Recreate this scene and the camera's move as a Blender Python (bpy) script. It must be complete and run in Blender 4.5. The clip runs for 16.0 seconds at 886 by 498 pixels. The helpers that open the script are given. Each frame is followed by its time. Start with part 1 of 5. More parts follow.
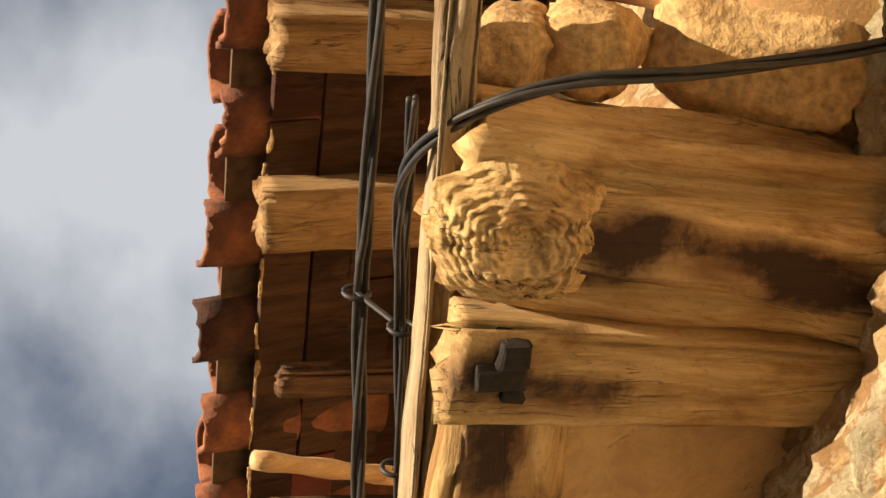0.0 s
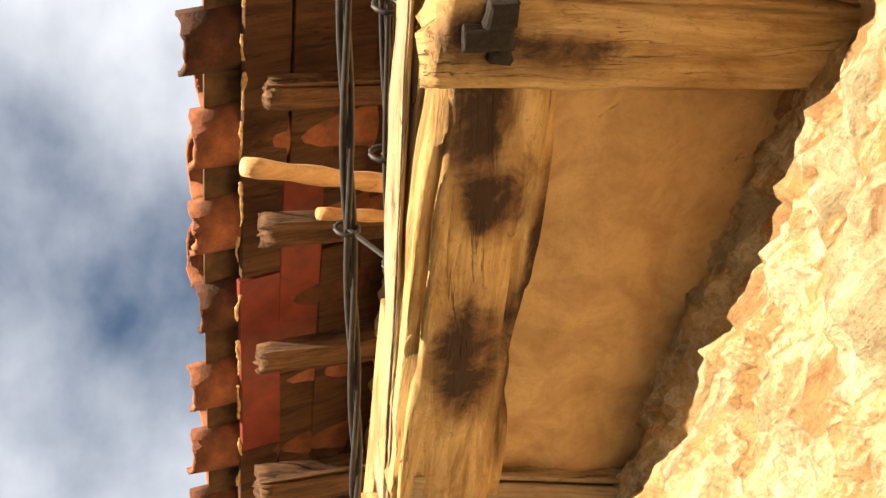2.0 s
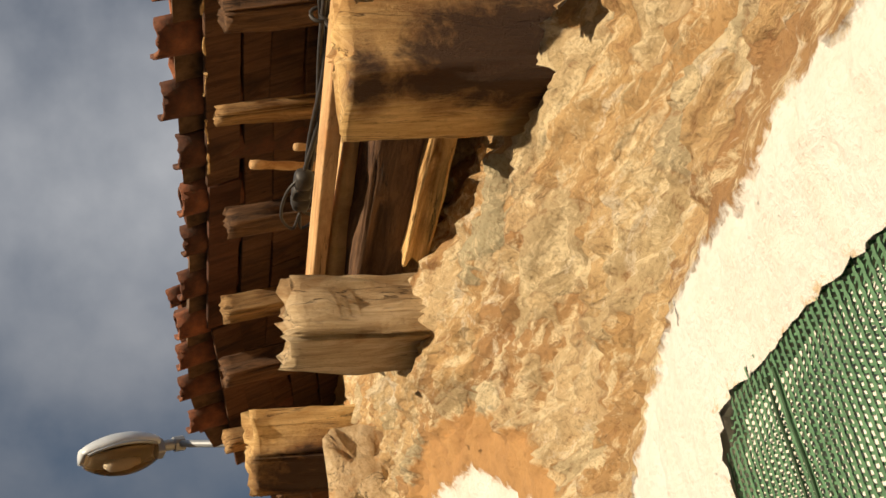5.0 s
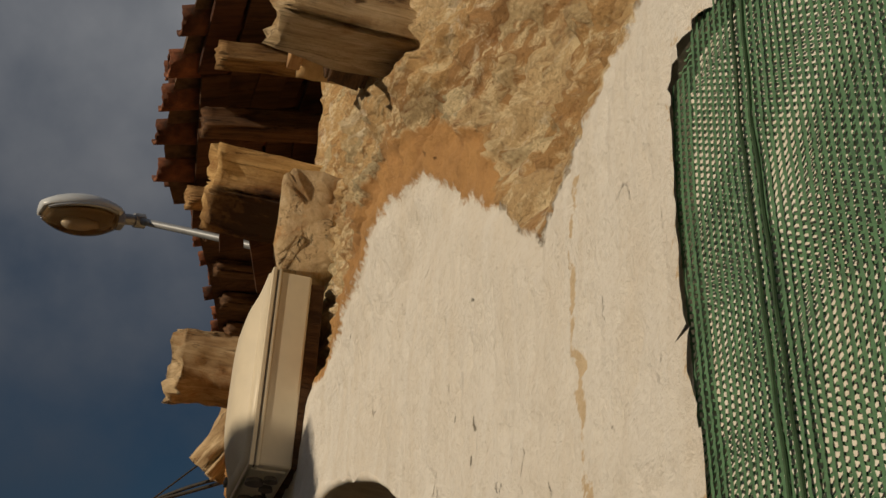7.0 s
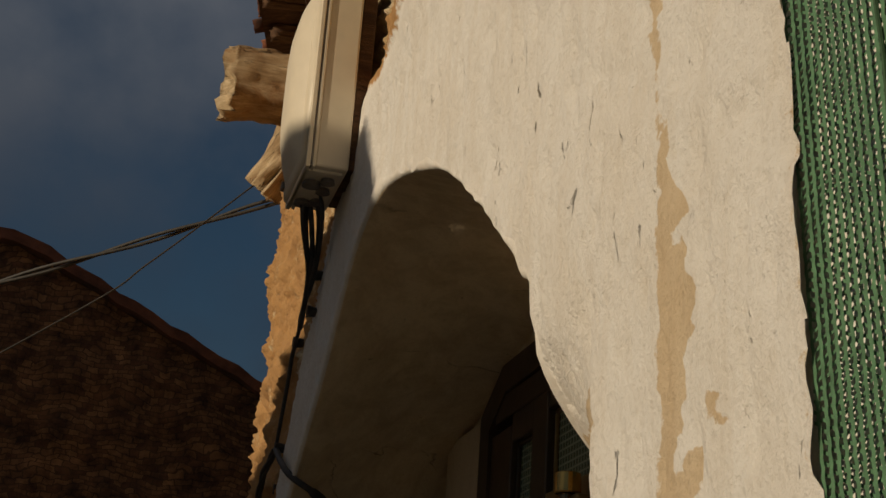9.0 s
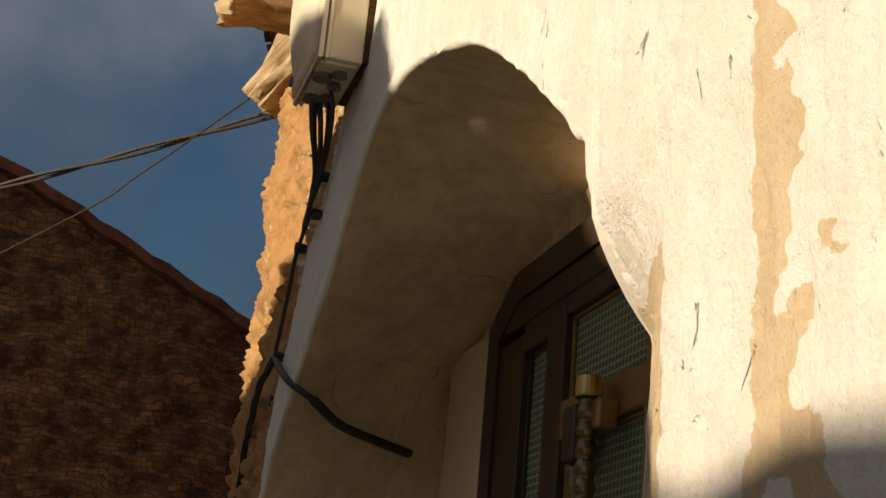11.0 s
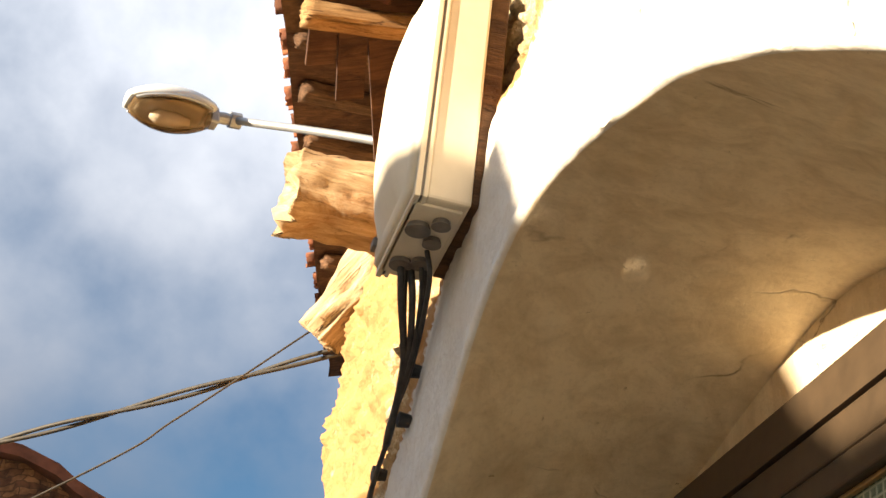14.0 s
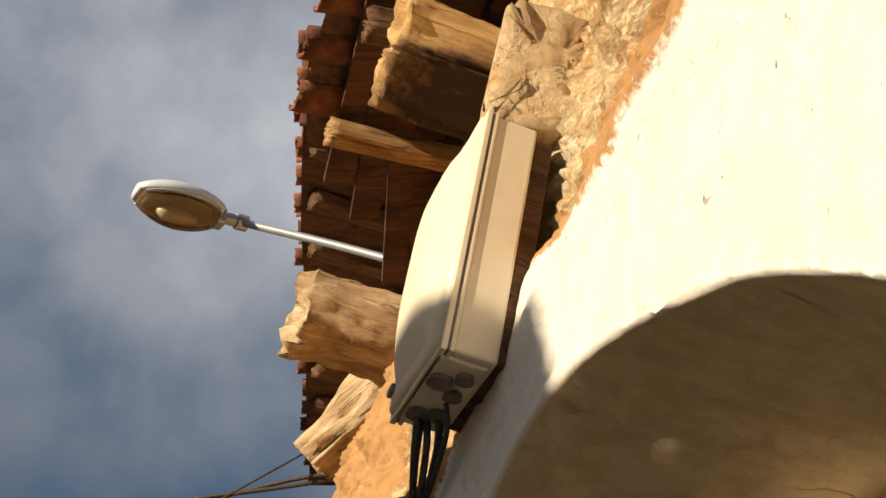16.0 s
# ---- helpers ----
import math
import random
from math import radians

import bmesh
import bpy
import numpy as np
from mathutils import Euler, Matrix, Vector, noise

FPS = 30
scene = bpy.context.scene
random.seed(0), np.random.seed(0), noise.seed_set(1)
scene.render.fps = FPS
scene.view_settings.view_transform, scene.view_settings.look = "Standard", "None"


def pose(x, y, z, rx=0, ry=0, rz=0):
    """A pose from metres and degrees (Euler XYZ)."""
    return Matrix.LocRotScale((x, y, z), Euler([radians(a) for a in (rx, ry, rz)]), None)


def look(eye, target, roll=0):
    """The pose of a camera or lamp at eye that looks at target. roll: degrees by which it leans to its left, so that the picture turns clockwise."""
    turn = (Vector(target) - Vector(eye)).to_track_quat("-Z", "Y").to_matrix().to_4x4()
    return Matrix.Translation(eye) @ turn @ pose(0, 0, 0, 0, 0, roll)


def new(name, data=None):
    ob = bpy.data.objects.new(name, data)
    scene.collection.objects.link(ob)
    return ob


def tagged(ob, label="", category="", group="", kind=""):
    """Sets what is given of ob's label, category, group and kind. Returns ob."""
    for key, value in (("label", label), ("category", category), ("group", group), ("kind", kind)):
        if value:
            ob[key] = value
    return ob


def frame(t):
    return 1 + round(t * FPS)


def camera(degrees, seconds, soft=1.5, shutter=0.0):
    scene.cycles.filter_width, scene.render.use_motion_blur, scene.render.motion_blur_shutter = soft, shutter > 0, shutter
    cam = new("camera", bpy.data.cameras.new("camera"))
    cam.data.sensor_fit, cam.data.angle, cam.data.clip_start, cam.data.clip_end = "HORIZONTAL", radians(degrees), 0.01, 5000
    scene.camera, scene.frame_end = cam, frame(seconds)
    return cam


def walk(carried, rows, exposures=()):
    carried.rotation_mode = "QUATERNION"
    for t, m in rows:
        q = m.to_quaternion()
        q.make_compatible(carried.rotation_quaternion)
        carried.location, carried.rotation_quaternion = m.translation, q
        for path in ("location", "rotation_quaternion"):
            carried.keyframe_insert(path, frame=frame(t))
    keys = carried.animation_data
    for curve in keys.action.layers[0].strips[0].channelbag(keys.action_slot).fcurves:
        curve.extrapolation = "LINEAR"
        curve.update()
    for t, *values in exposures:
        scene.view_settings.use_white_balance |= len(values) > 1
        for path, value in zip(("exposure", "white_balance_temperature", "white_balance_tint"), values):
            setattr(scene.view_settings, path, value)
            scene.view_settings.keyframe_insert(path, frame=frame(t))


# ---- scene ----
cam = camera(35.0, 16.0)
PATH = [
    (0, (-0.615, 0.423, 2.931), (-0.236, 1.349, 4.663), -17.1),
    (0.5, (-0.609, 0.452, 2.927), (-0.217, 1.461, 4.609), -16.1),
    (1, (-0.611, 0.462, 2.926), (-0.218, 1.534, 4.569), -15.0),
    (1.5, (-0.613, 0.483, 2.918), (-0.222, 1.63, 4.509), -14.6),
    (2, (-0.601, 0.517, 2.902), (-0.207, 1.731, 4.441), -14.5),
    (2.5, (-0.616, 0.536, 2.871), (-0.217, 1.824, 4.348), -15.0),
    (3, (-0.627, 0.548, 2.856), (-0.239, 1.913, 4.266), -14.2),
    (3.5, (-0.633, 0.57, 2.846), (-0.269, 2.002, 4.195), -13.8),
    (4, (-0.639, 0.593, 2.83), (-0.305, 2.089, 4.116), -12.6),
    (4.5, (-0.631, 0.619, 2.811), (-0.27, 2.178, 4.011), -11.1),
    (5, (-0.619, 0.63, 2.796), (-0.184, 2.231, 3.913), -11.3),
    (5.2, (-0.618, 0.63, 2.786), (-0.153, 2.245, 3.869), -11.5),
    (7.3, (-0.566, 0.83, 2.431), (-0.1, 2.509, 3.413), 4.2),
    (7.5, (-0.563, 0.854, 2.428), (-0.091, 2.55, 3.377), 4.1),
    (8, (-0.558, 0.881, 2.412), (-0.098, 2.625, 3.277), 3.9),
    (8.5, (-0.556, 0.892, 2.393), (-0.104, 2.678, 3.173), 4.4),
    (9, (-0.554, 0.899, 2.371), (-0.098, 2.719, 3.065), 3.9),
    (9.5, (-0.553, 0.907, 2.359), (-0.106, 2.752, 2.988), 3.9),
    (9.7, (-0.561, 0.899, 2.344), (-0.113, 2.752, 2.95), 4.0),
    (11.8, (-0.59, 1.379, 2.294), (-0.047, 3.181, 2.971), 6.3),
    (12, (-0.563, 1.466, 2.301), (-0.017, 3.262, 2.991), 6.5),
    (12.5, (-0.535, 1.616, 2.313), (0.004, 3.397, 3.045), 6.4),
    (13, (-0.541, 1.814, 2.313), (-0.057, 3.543, 3.196), 6.3),
    (13.5, (-0.565, 1.906, 2.341), (-0.134, 3.597, 3.318), 6.8),
    (14, (-0.498, 1.971, 2.35), (-0.144, 3.638, 3.397), 6.5),
    (14.5, (-0.441, 2.033, 2.358), (-0.187, 3.722, 3.398), 8.6),
    (15, (-0.498, 2.025, 2.396), (-0.316, 3.735, 3.417), 12.0),
    (15.5, (-0.538, 2.003, 2.435), (-0.369, 3.676, 3.518), 13.5),
    (16, (-0.575, 2.004, 2.444), (-0.245, 3.59, 3.617), 11.9),
]
EXPOSURES = [(0, 0.85), (1.0, 1.25), (2.5, 1.5), (3.5, 1.22), (4.5, 0.6), (5.2, 0.1), (7.3, -0.95), (8.8, -0.95), (9.7, -0.75), (11.8, 0.95), (12.0, 1.15), (12.5, 1.6), (13.0, 1.8), (14.2, 1.8), (15.0, 1.2), (15.5, 0.95), (16, 0.55)]
walk(cam, [(t, look(e, a, r)) for t, e, a, r in PATH], EXPOSURES)

# ---- light ----
SUN = Vector((-1.0, -0.22, 0.17)).normalized()      # towards the sun
SKY_STRENGTH = 0.043
world = bpy.data.worlds.new("sky")
scene.world = world
world.use_nodes = True
nt = world.node_tree
bg = nt.nodes["Background"]
sky = nt.nodes.new("ShaderNodeTexSky")
sky.sky_type, sky.sun_disc = "NISHITA", False
sky.sun_elevation = math.asin(SUN.z)
sky.sun_rotation = math.atan2(SUN.x, SUN.y)
sky.air_density, sky.dust_density, sky.ozone_density = 1.2, 0.6, 3.0
co = nt.nodes.new("ShaderNodeTexCoord")
mp = nt.nodes.new("ShaderNodeMapping")
mp.inputs["Scale"].default_value = (2.2, 1.3, 2.4)
mp.inputs["Location"].default_value = (0.55, 0.29, 0.1)
cl = nt.nodes.new("ShaderNodeTexNoise")
cl.inputs["Scale"].default_value, cl.inputs["Detail"].default_value, cl.inputs["Roughness"].default_value = 1.7, 7.0, 0.5
cr = nt.nodes.new("ShaderNodeValToRGB")
cr.color_ramp.elements[0].position, cr.color_ramp.elements[1].position = 0.37, 0.64
mx = nt.nodes.new("ShaderNodeMixRGB")
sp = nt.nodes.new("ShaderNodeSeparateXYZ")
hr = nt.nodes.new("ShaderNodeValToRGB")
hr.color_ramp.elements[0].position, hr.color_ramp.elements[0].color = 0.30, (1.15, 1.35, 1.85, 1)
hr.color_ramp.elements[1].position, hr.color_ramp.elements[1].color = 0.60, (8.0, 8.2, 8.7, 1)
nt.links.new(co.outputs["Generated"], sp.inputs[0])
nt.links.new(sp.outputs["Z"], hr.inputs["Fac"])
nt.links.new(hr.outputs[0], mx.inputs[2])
nt.links.new(co.outputs["Generated"], mp.inputs["Vector"])
nt.links.new(mp.outputs[0], cl.inputs["Vector"])
nt.links.new(cl.outputs["Fac"], cr.inputs["Fac"])
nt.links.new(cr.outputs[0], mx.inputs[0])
blue = nt.nodes.new("ShaderNodeMixRGB")
blue.blend_type = "MULTIPLY"
blue.inputs[0].default_value, blue.inputs[2].default_value = 1.0, (1.1, 1.22, 1.34, 1)
nt.links.new(sky.outputs[0], blue.inputs[1])
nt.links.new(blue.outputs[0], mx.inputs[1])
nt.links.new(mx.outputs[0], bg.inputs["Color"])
bg.inputs["Strength"].default_value = SKY_STRENGTH
lamp = bpy.data.lights.new("sun", "SUN")
lamp.energy, lamp.angle, lamp.color = 5.0, radians(0.6), (1.0, 0.82, 0.59)
sun = new("sun", lamp)
sun.matrix_world = look(SUN * 30, (0, 0, 0))


# ---- materials ----
def nodes(name, rough=0.85, metal=0.0):
    m = bpy.data.materials.new(name)
    m.use_nodes = True
    t = m.node_tree
    b = t.nodes["Principled BSDF"]
    b.inputs["Roughness"].default_value, b.inputs["Metallic"].default_value = rough, metal
    return m, t, b


def coords(t, scale=(1, 1, 1), kind="Object"):
    c, m = t.nodes.new("ShaderNodeTexCoord"), t.nodes.new("ShaderNodeMapping")
    m.inputs["Scale"].default_value = scale
    t.links.new(c.outputs[kind], m.inputs["Vector"])
    return m.outputs[0]


def noise_tex(t, vec, scale, detail=5.0, rough=0.6, distort=0.0):
    n = t.nodes.new("ShaderNodeTexNoise")
    n.inputs["Scale"].default_value, n.inputs["Detail"].default_value = scale, detail
    n.inputs["Roughness"].default_value, n.inputs["Distortion"].default_value = rough, distort
    t.links.new(vec, n.inputs["Vector"])
    return n.outputs["Fac"]


def ramp(t, fac, stops):
    r = t.nodes.new("ShaderNodeValToRGB")
    e = r.color_ramp.elements
    while len(e) < len(stops):
        e.new(0.5)
    for k, (p, c) in enumerate(stops):
        e[k].position, e[k].color = p, (*c, 1) if len(c) == 3 else c
    t.links.new(fac, r.inputs["Fac"])
    return r.outputs[0]


def mix(t, fac, a, b, mode="MIX"):
    m = t.nodes.new("ShaderNodeMixRGB")
    m.blend_type = mode
    for k, v in ((0, fac), (1, a), (2, b)):
        if isinstance(v, (int, float)):
            m.inputs[k].default_value = v if k == 0 else (v, v, v, 1)
        elif isinstance(v, tuple):
            m.inputs[k].default_value = (*v, 1)
        else:
            t.links.new(v, m.inputs[k])
    return m.outputs[0]


def relief(t, b, height, strength=0.5, dist=0.01):
    n = t.nodes.new("ShaderNodeBump")
    n.inputs["Strength"].default_value, n.inputs["Distance"].default_value = strength, dist
    t.links.new(height, n.inputs["Height"])
    t.links.new(n.outputs[0], b.inputs["Normal"])


def randomised(t, colour, amount=0.25):
    o, h = t.nodes.new("ShaderNodeObjectInfo"), t.nodes.new("ShaderNodeHueSaturation")
    mr = t.nodes.new("ShaderNodeMapRange")
    mr.inputs["To Min"].default_value, mr.inputs["To Max"].default_value = 1 - amount, 1 + amount
    t.links.new(o.outputs["Random"], mr.inputs["Value"])
    t.links.new(mr.outputs[0], h.inputs["Value"])
    t.links.new(colour, h.inputs["Color"])
    return h.outputs[0]


def wood(name, pale, mid, dark, grain=60, bump=0.8, stain_shade=0.5):
    """Old timber along local x: broad tone, fine grain, a few checks, and soft brown rot and painted shade where the
    mesh says so.
    """
    m, t, b = nodes(name, 0.9)
    g = noise_tex(t, coords(t, (0.10, 1, 1)), grain, 7, 0.70, 0.9)
    tone = noise_tex(t, coords(t, (0.5, 1, 1)), 6, 4, 0.55, 0.8)
    big = noise_tex(t, coords(t, (0.4, 1, 1)), 8, 7, 0.66, 0.8)
    line = noise_tex(t, coords(t, (0.09, 1, 1)), 15, 5, 0.6, 1.2)
    where = noise_tex(t, coords(t, (0.5, 1, 1)), 9, 3)
    speck = noise_tex(t, coords(t, (0.6, 1, 1)), 170, 5, 0.75)
    soft_dark = tuple((d + 1.3 * k) / 2.3 for d, k in zip(dark, mid))
    c = ramp(t, g, [(0.30, soft_dark), (0.44, mid), (0.62, pale)])
    c = mix(t, 1.0, c, ramp(t, tone, [(0.34, (0.62, 0.52, 0.42)), (0.5, (0.95, 0.92, 0.88)), (0.66, (1.12, 1.12, 1.1))]), "MULTIPLY")
    s = ramp(t, big, [(0.30, (stain_shade * 0.45, stain_shade * 0.34, stain_shade * 0.24)), (0.37, (stain_shade * 1.3, stain_shade * 1.1, stain_shade * 0.9)), (0.45, (1, 1, 1))])
    c = mix(t, 1.0, c, s, "MULTIPLY")
    c = mix(t, ramp(t, speck, [(0.32, (0.45,) * 3), (0.44, (0, 0, 0))]), c, dark)
    check = ramp(t, line, [(0.490, (0, 0, 0)), (0.5, (0.9,) * 3), (0.510, (0, 0, 0))])
    check = mix(t, 1.0, check, ramp(t, where, [(0.46, (0, 0, 0)), (0.58, (1, 1, 1))]), "MULTIPLY")
    c = mix(t, check, c, tuple(k * 0.5 for k in dark))
    c = randomised(t, c, 0.15)
    c = mix(t, mix(t, 0.8, (0, 0, 0), ragged_mask(t, "stain_shade", 13, 0.9, 0.22, 0.54)), c, (0.17, 0.075, 0.026))
    c = mix(t, mix(t, 0.92, (0, 0, 0), ragged_mask(t, "stain_shade", 20, 1.15, 0.13, 0.76)), c, (0.040, 0.017, 0.008))
    t.links.new(c, b.inputs["Base Color"])
    h = mix(t, 0.3, mix(t, check, mix(t, 0.5, g, big), (0, 0, 0)), speck)
    relief(t, b, h, bump, 0.014)
    return m


def plain(name, colour, rough=0.6, metal=0.0, spread=0.12, scale=30, bump=0.0):
    m, t, b = nodes(name, rough, metal)
    n = noise_tex(t, coords(t), scale, 4)
    lo, hi = tuple(c * (1 - spread) for c in colour), tuple(min(1, c * (1 + spread)) for c in colour)
    t.links.new(ramp(t, n, [(0.3, lo), (0.7, hi)]), b.inputs["Base Color"])
    if bump:
        relief(t, b, n, bump, 0.004)
    return m


def plaster_nodes(t, pale, dirt, amount=0.6):
    v = coords(t)
    fine = noise_tex(t, v, 90, 6, 0.7)
    streak = noise_tex(t, coords(t, (1, 1, 0.28)), 14, 5, 0.65, 0.5)
    slant = t.nodes.new("ShaderNodeMapping")
    slant.inputs["Rotation"].default_value = (radians(24), 0, 0)
    slant.inputs["Scale"].default_value = (1, 1, 0.45)
    t.links.new(v, slant.inputs["Vector"])
    pock = noise_tex(t, slant.outputs[0], 26, 7, 0.68, 1.2)
    blot = noise_tex(t, coords(t, (1, 1, 0.5)), 5, 6, 0.7, 0.6)
    c = mix(t, ramp(t, streak, [(0.42, (0, 0, 0)), (0.75, (amount,) * 3)]), pale, dirt)
    c = mix(t, ramp(t, blot, [(0.52, (0, 0, 0)), (0.72, (amount * 0.7,) * 3)]), c, tuple(k * 1.05 for k in dirt))
    c = mix(t, ramp(t, fine, [(0.3, (0.25,) * 3), (0.5, (0, 0, 0))]), c, tuple(k * 0.75 for k in dirt))
    # pock marks: the shade in the hollows is put into the colour too
    c = mix(t, ramp(t, pock, [(0.285, (0.85,) * 3), (0.315, (0, 0, 0))]), c, tuple(k * 0.5 for k in dirt))
    pit = ramp(t, pock, [(0.285, (0, 0, 0)), (0.34, (1, 1, 1))])
    return c, mix(t, 0.45, mix(t, 0.5, fine, streak), pit)


def plaster(name, pale, dirt, amount=0.6, cracked=False):
    m, t, b = nodes(name, 0.92)
    c, h = plaster_nodes(t, pale, dirt, amount)
    if cracked:
        level = noise_tex(t, coords(t, (0.35, 0.6, 1.5)), 2.4, 6, 0.5, 0.3)
        line = ramp(t, level, [(0.496, (0, 0, 0)), (0.5, (0.6,) * 3), (0.504, (0, 0, 0))])
        patchy = ramp(t, noise_tex(t, coords(t), 4.5, 3), [(0.5, (0, 0, 0)), (0.60, (1, 1, 1))])
        h = mix(t, mix(t, 1.0, line, patchy, "MULTIPLY"), h, (0, 0, 0))
        c = mix(t, mix(t, 1.0, line, patchy, "MULTIPLY"), c, (0.16, 0.10, 0.05))
    t.links.new(c, b.inputs["Base Color"])
    relief(t, b, h, 0.6, 0.014)
    return m


def rubble_nodes(t):
    v = coords(t)
    warp = t.nodes.new("ShaderNodeVectorMath")
    warp.operation = "MULTIPLY_ADD"
    wn = t.nodes.new("ShaderNodeTexNoise")
    wn.inputs["Scale"].default_value, wn.inputs["Detail"].default_value = 9.0, 4.0
    t.links.new(v, wn.inputs["Vector"])
    t.links.new(wn.outputs["Color"], warp.inputs[0])
    warp.inputs[1].default_value = (0.12, 0.12, 0.12)
    t.links.new(v, warp.inputs[2])
    st = t.nodes.new("ShaderNodeMapping")
    st.inputs["Scale"].default_value = (1.0, 0.34, 1.35)
    t.links.new(warp.outputs[0], st.inputs["Vector"])
    cell = t.nodes.new("ShaderNodeTexVoronoi")
    cell.inputs["Scale"].default_value = 9.0
    t.links.new(st.outputs[0], cell.inputs["Vector"])
    grey = t.nodes.new("ShaderNodeRGBToBW")
    t.links.new(cell.outputs["Color"], grey.inputs[0])
    mid = noise_tex(t, coords(t, (1, 0.36, 1.3)), 22, 9, 0.74, 0.6)
    fine = noise_tex(t, v, 120, 6, 0.75)
    big = noise_tex(t, v, 3.2, 3, 0.6, 0.5)
    c = ramp(t, grey.outputs[0], [(0.15, (0.34, 0.17, 0.065)), (0.34, (0.50, 0.29, 0.115)), (0.5, (0.58, 0.39, 0.19)), (0.62, (0.40, 0.37, 0.25)), (0.72, (0.62, 0.47, 0.27)), (0.9, (0.46, 0.25, 0.10))])
    gap = t.nodes.new("ShaderNodeTexVoronoi")
    gap.feature, gap.inputs["Scale"].default_value = "DISTANCE_TO_EDGE", 9.0
    t.links.new(st.outputs[0], gap.inputs["Vector"])
    c = mix(t, 0.25, c, ramp(t, big, [(0.35, (0.56, 0.34, 0.14)), (0.65, (0.76, 0.56, 0.27))]))
    c = mix(t, ramp(t, mid, [(0.50, (0, 0, 0)), (0.585, (0.9,) * 3)]), c, (0.82, 0.67, 0.41))
    lime = noise_tex(t, coords(t, (1, 0.5, 1.2)), 9, 8, 0.72, 0.8)
    c = mix(t, ramp(t, lime, [(0.57, (0, 0, 0)), (0.64, (0.85,) * 3)]), c, (0.80, 0.70, 0.52))
    c = mix(t, ramp(t, lime, [(0.30, (0.55,) * 3), (0.38, (0, 0, 0))]), c, (0.33, 0.31, 0.20))
    c = mix(t, ramp(t, mid, [(0.34, (0.85,) * 3), (0.43, (0, 0, 0))]), c, (0.30, 0.145, 0.055))
    c = mix(t, ramp(t, fine, [(0.32, (0.6,) * 3), (0.5, (0, 0, 0))]), c, (0.24, 0.14, 0.06))
    joint = ramp(t, gap.outputs["Distance"], [(0.0, (0.4,) * 3), (0.04, (0, 0, 0))])
    c = mix(t, joint, c, (0.26, 0.14, 0.06))
    return c, mix(t, 0.30, mix(t, 0.4, mid, ramp(t, gap.outputs["Distance"], [(0.0, (0, 0, 0)), (0.16, (1, 1, 1))])), fine)


def rubble(name, dim=1.0):
    m, t, b = nodes(name, 0.95)
    c, h = rubble_nodes(t)
    t.links.new(mix(t, 1.0, c, (dim, dim, dim), "MULTIPLY"), b.inputs["Base Color"])
    relief(t, b, h, 1.0, 0.03)
    return m


def attr(t, name):
    n = t.nodes.new("ShaderNodeAttribute")
    n.attribute_name = name
    return n.outputs["Fac"]


def ragged_mask(t, name, noise_scale=38, spread=0.55, soft=0.04, centre=0.5):
    """A mask with a torn edge from a mesh attribute that runs from 0 to 1."""
    n = noise_tex(t, coords(t), noise_scale, 6, 0.7, 0.4)
    a, m = t.nodes.new("ShaderNodeMath"), t.nodes.new("ShaderNodeMath")
    m.operation = "MULTIPLY_ADD"
    t.links.new(n, m.inputs[0])
    m.inputs[1].default_value, m.inputs[2].default_value = spread, -spread / 2
    t.links.new(attr(t, name), a.inputs[0])
    t.links.new(m.outputs[0], a.inputs[1])
    return ramp(t, a.outputs[0], [(centre - soft, (0, 0, 0)), (centre + soft, (1, 1, 1))])


def front_material():
    """Rubble, with ochre render at the torn edge of the whitewash, and a bare tan scar in it."""
    m, t, b = nodes("house_front", 0.94)
    rc, rh = rubble_nodes(t)
    oc, oh = plaster_nodes(t, (0.50, 0.28, 0.105), (0.34, 0.18, 0.07), 0.9)
    wc, wh = plaster_nodes(t, (0.80, 0.77, 0.71), (0.62, 0.52, 0.38), 0.35)
    tc, th = plaster_nodes(t, (0.64, 0.51, 0.34), (0.50, 0.36, 0.21), 0.6)
    mo, mw, ms = ragged_mask(t, "ochre", 14), ragged_mask(t, "coat", 60, 0.75, 0.09), ragged_mask(t, "scar", 60, 0.7)
    c = mix(t, ms, mix(t, mw, mix(t, mo, rc, oc), wc), tc)
    h = mix(t, mw, mix(t, mo, rh, oh), wh)
    t.links.new(c, b.inputs["Base Color"])
    relief(t, b, h, 0.9, 0.027)
    return m


WHITE = plaster("whitewash", (0.80, 0.77, 0.71), (0.62, 0.53, 0.40), 0.55)
CREAM = plaster("old_cream_plaster", (0.80, 0.67, 0.46), (0.56, 0.43, 0.26), 0.9, True)
JAMB = plaster("smooth_cream_plaster", (0.76, 0.64, 0.46), (0.60, 0.47, 0.30), 0.5)
OCHRE = plaster("ochre_plaster", (0.62, 0.38, 0.16), (0.45, 0.27, 0.12), 0.9)
SOFFIT = plaster("brown_soffit_plaster", (0.66, 0.45, 0.21), (0.42, 0.25, 0.11), 1.0, True)
RUBBLE = rubble("rubble_masonry")
STONE = plain("gritty_ochre_stone", (0.54, 0.35, 0.15), 0.95, 0, 0.4, 85, 1.0)
OAK = wood("weathered_oak", (0.78, 0.55, 0.26), (0.58, 0.37, 0.145), (0.17, 0.085, 0.03))
OAK_MID = wood("brown_oak", (0.46, 0.30, 0.14), (0.32, 0.19, 0.08), (0.09, 0.045, 0.018))
OAK_GREY = wood("bleached_oak", (0.60, 0.47, 0.30), (0.44, 0.32, 0.18), (0.12, 0.075, 0.04), 45, 1.0, 0.6)
OAK_DARK = wood("dark_oak", (0.19, 0.10, 0.048), (0.10, 0.05, 0.023), (0.03, 0.015, 0.008), 50, 0.8, 0.4)
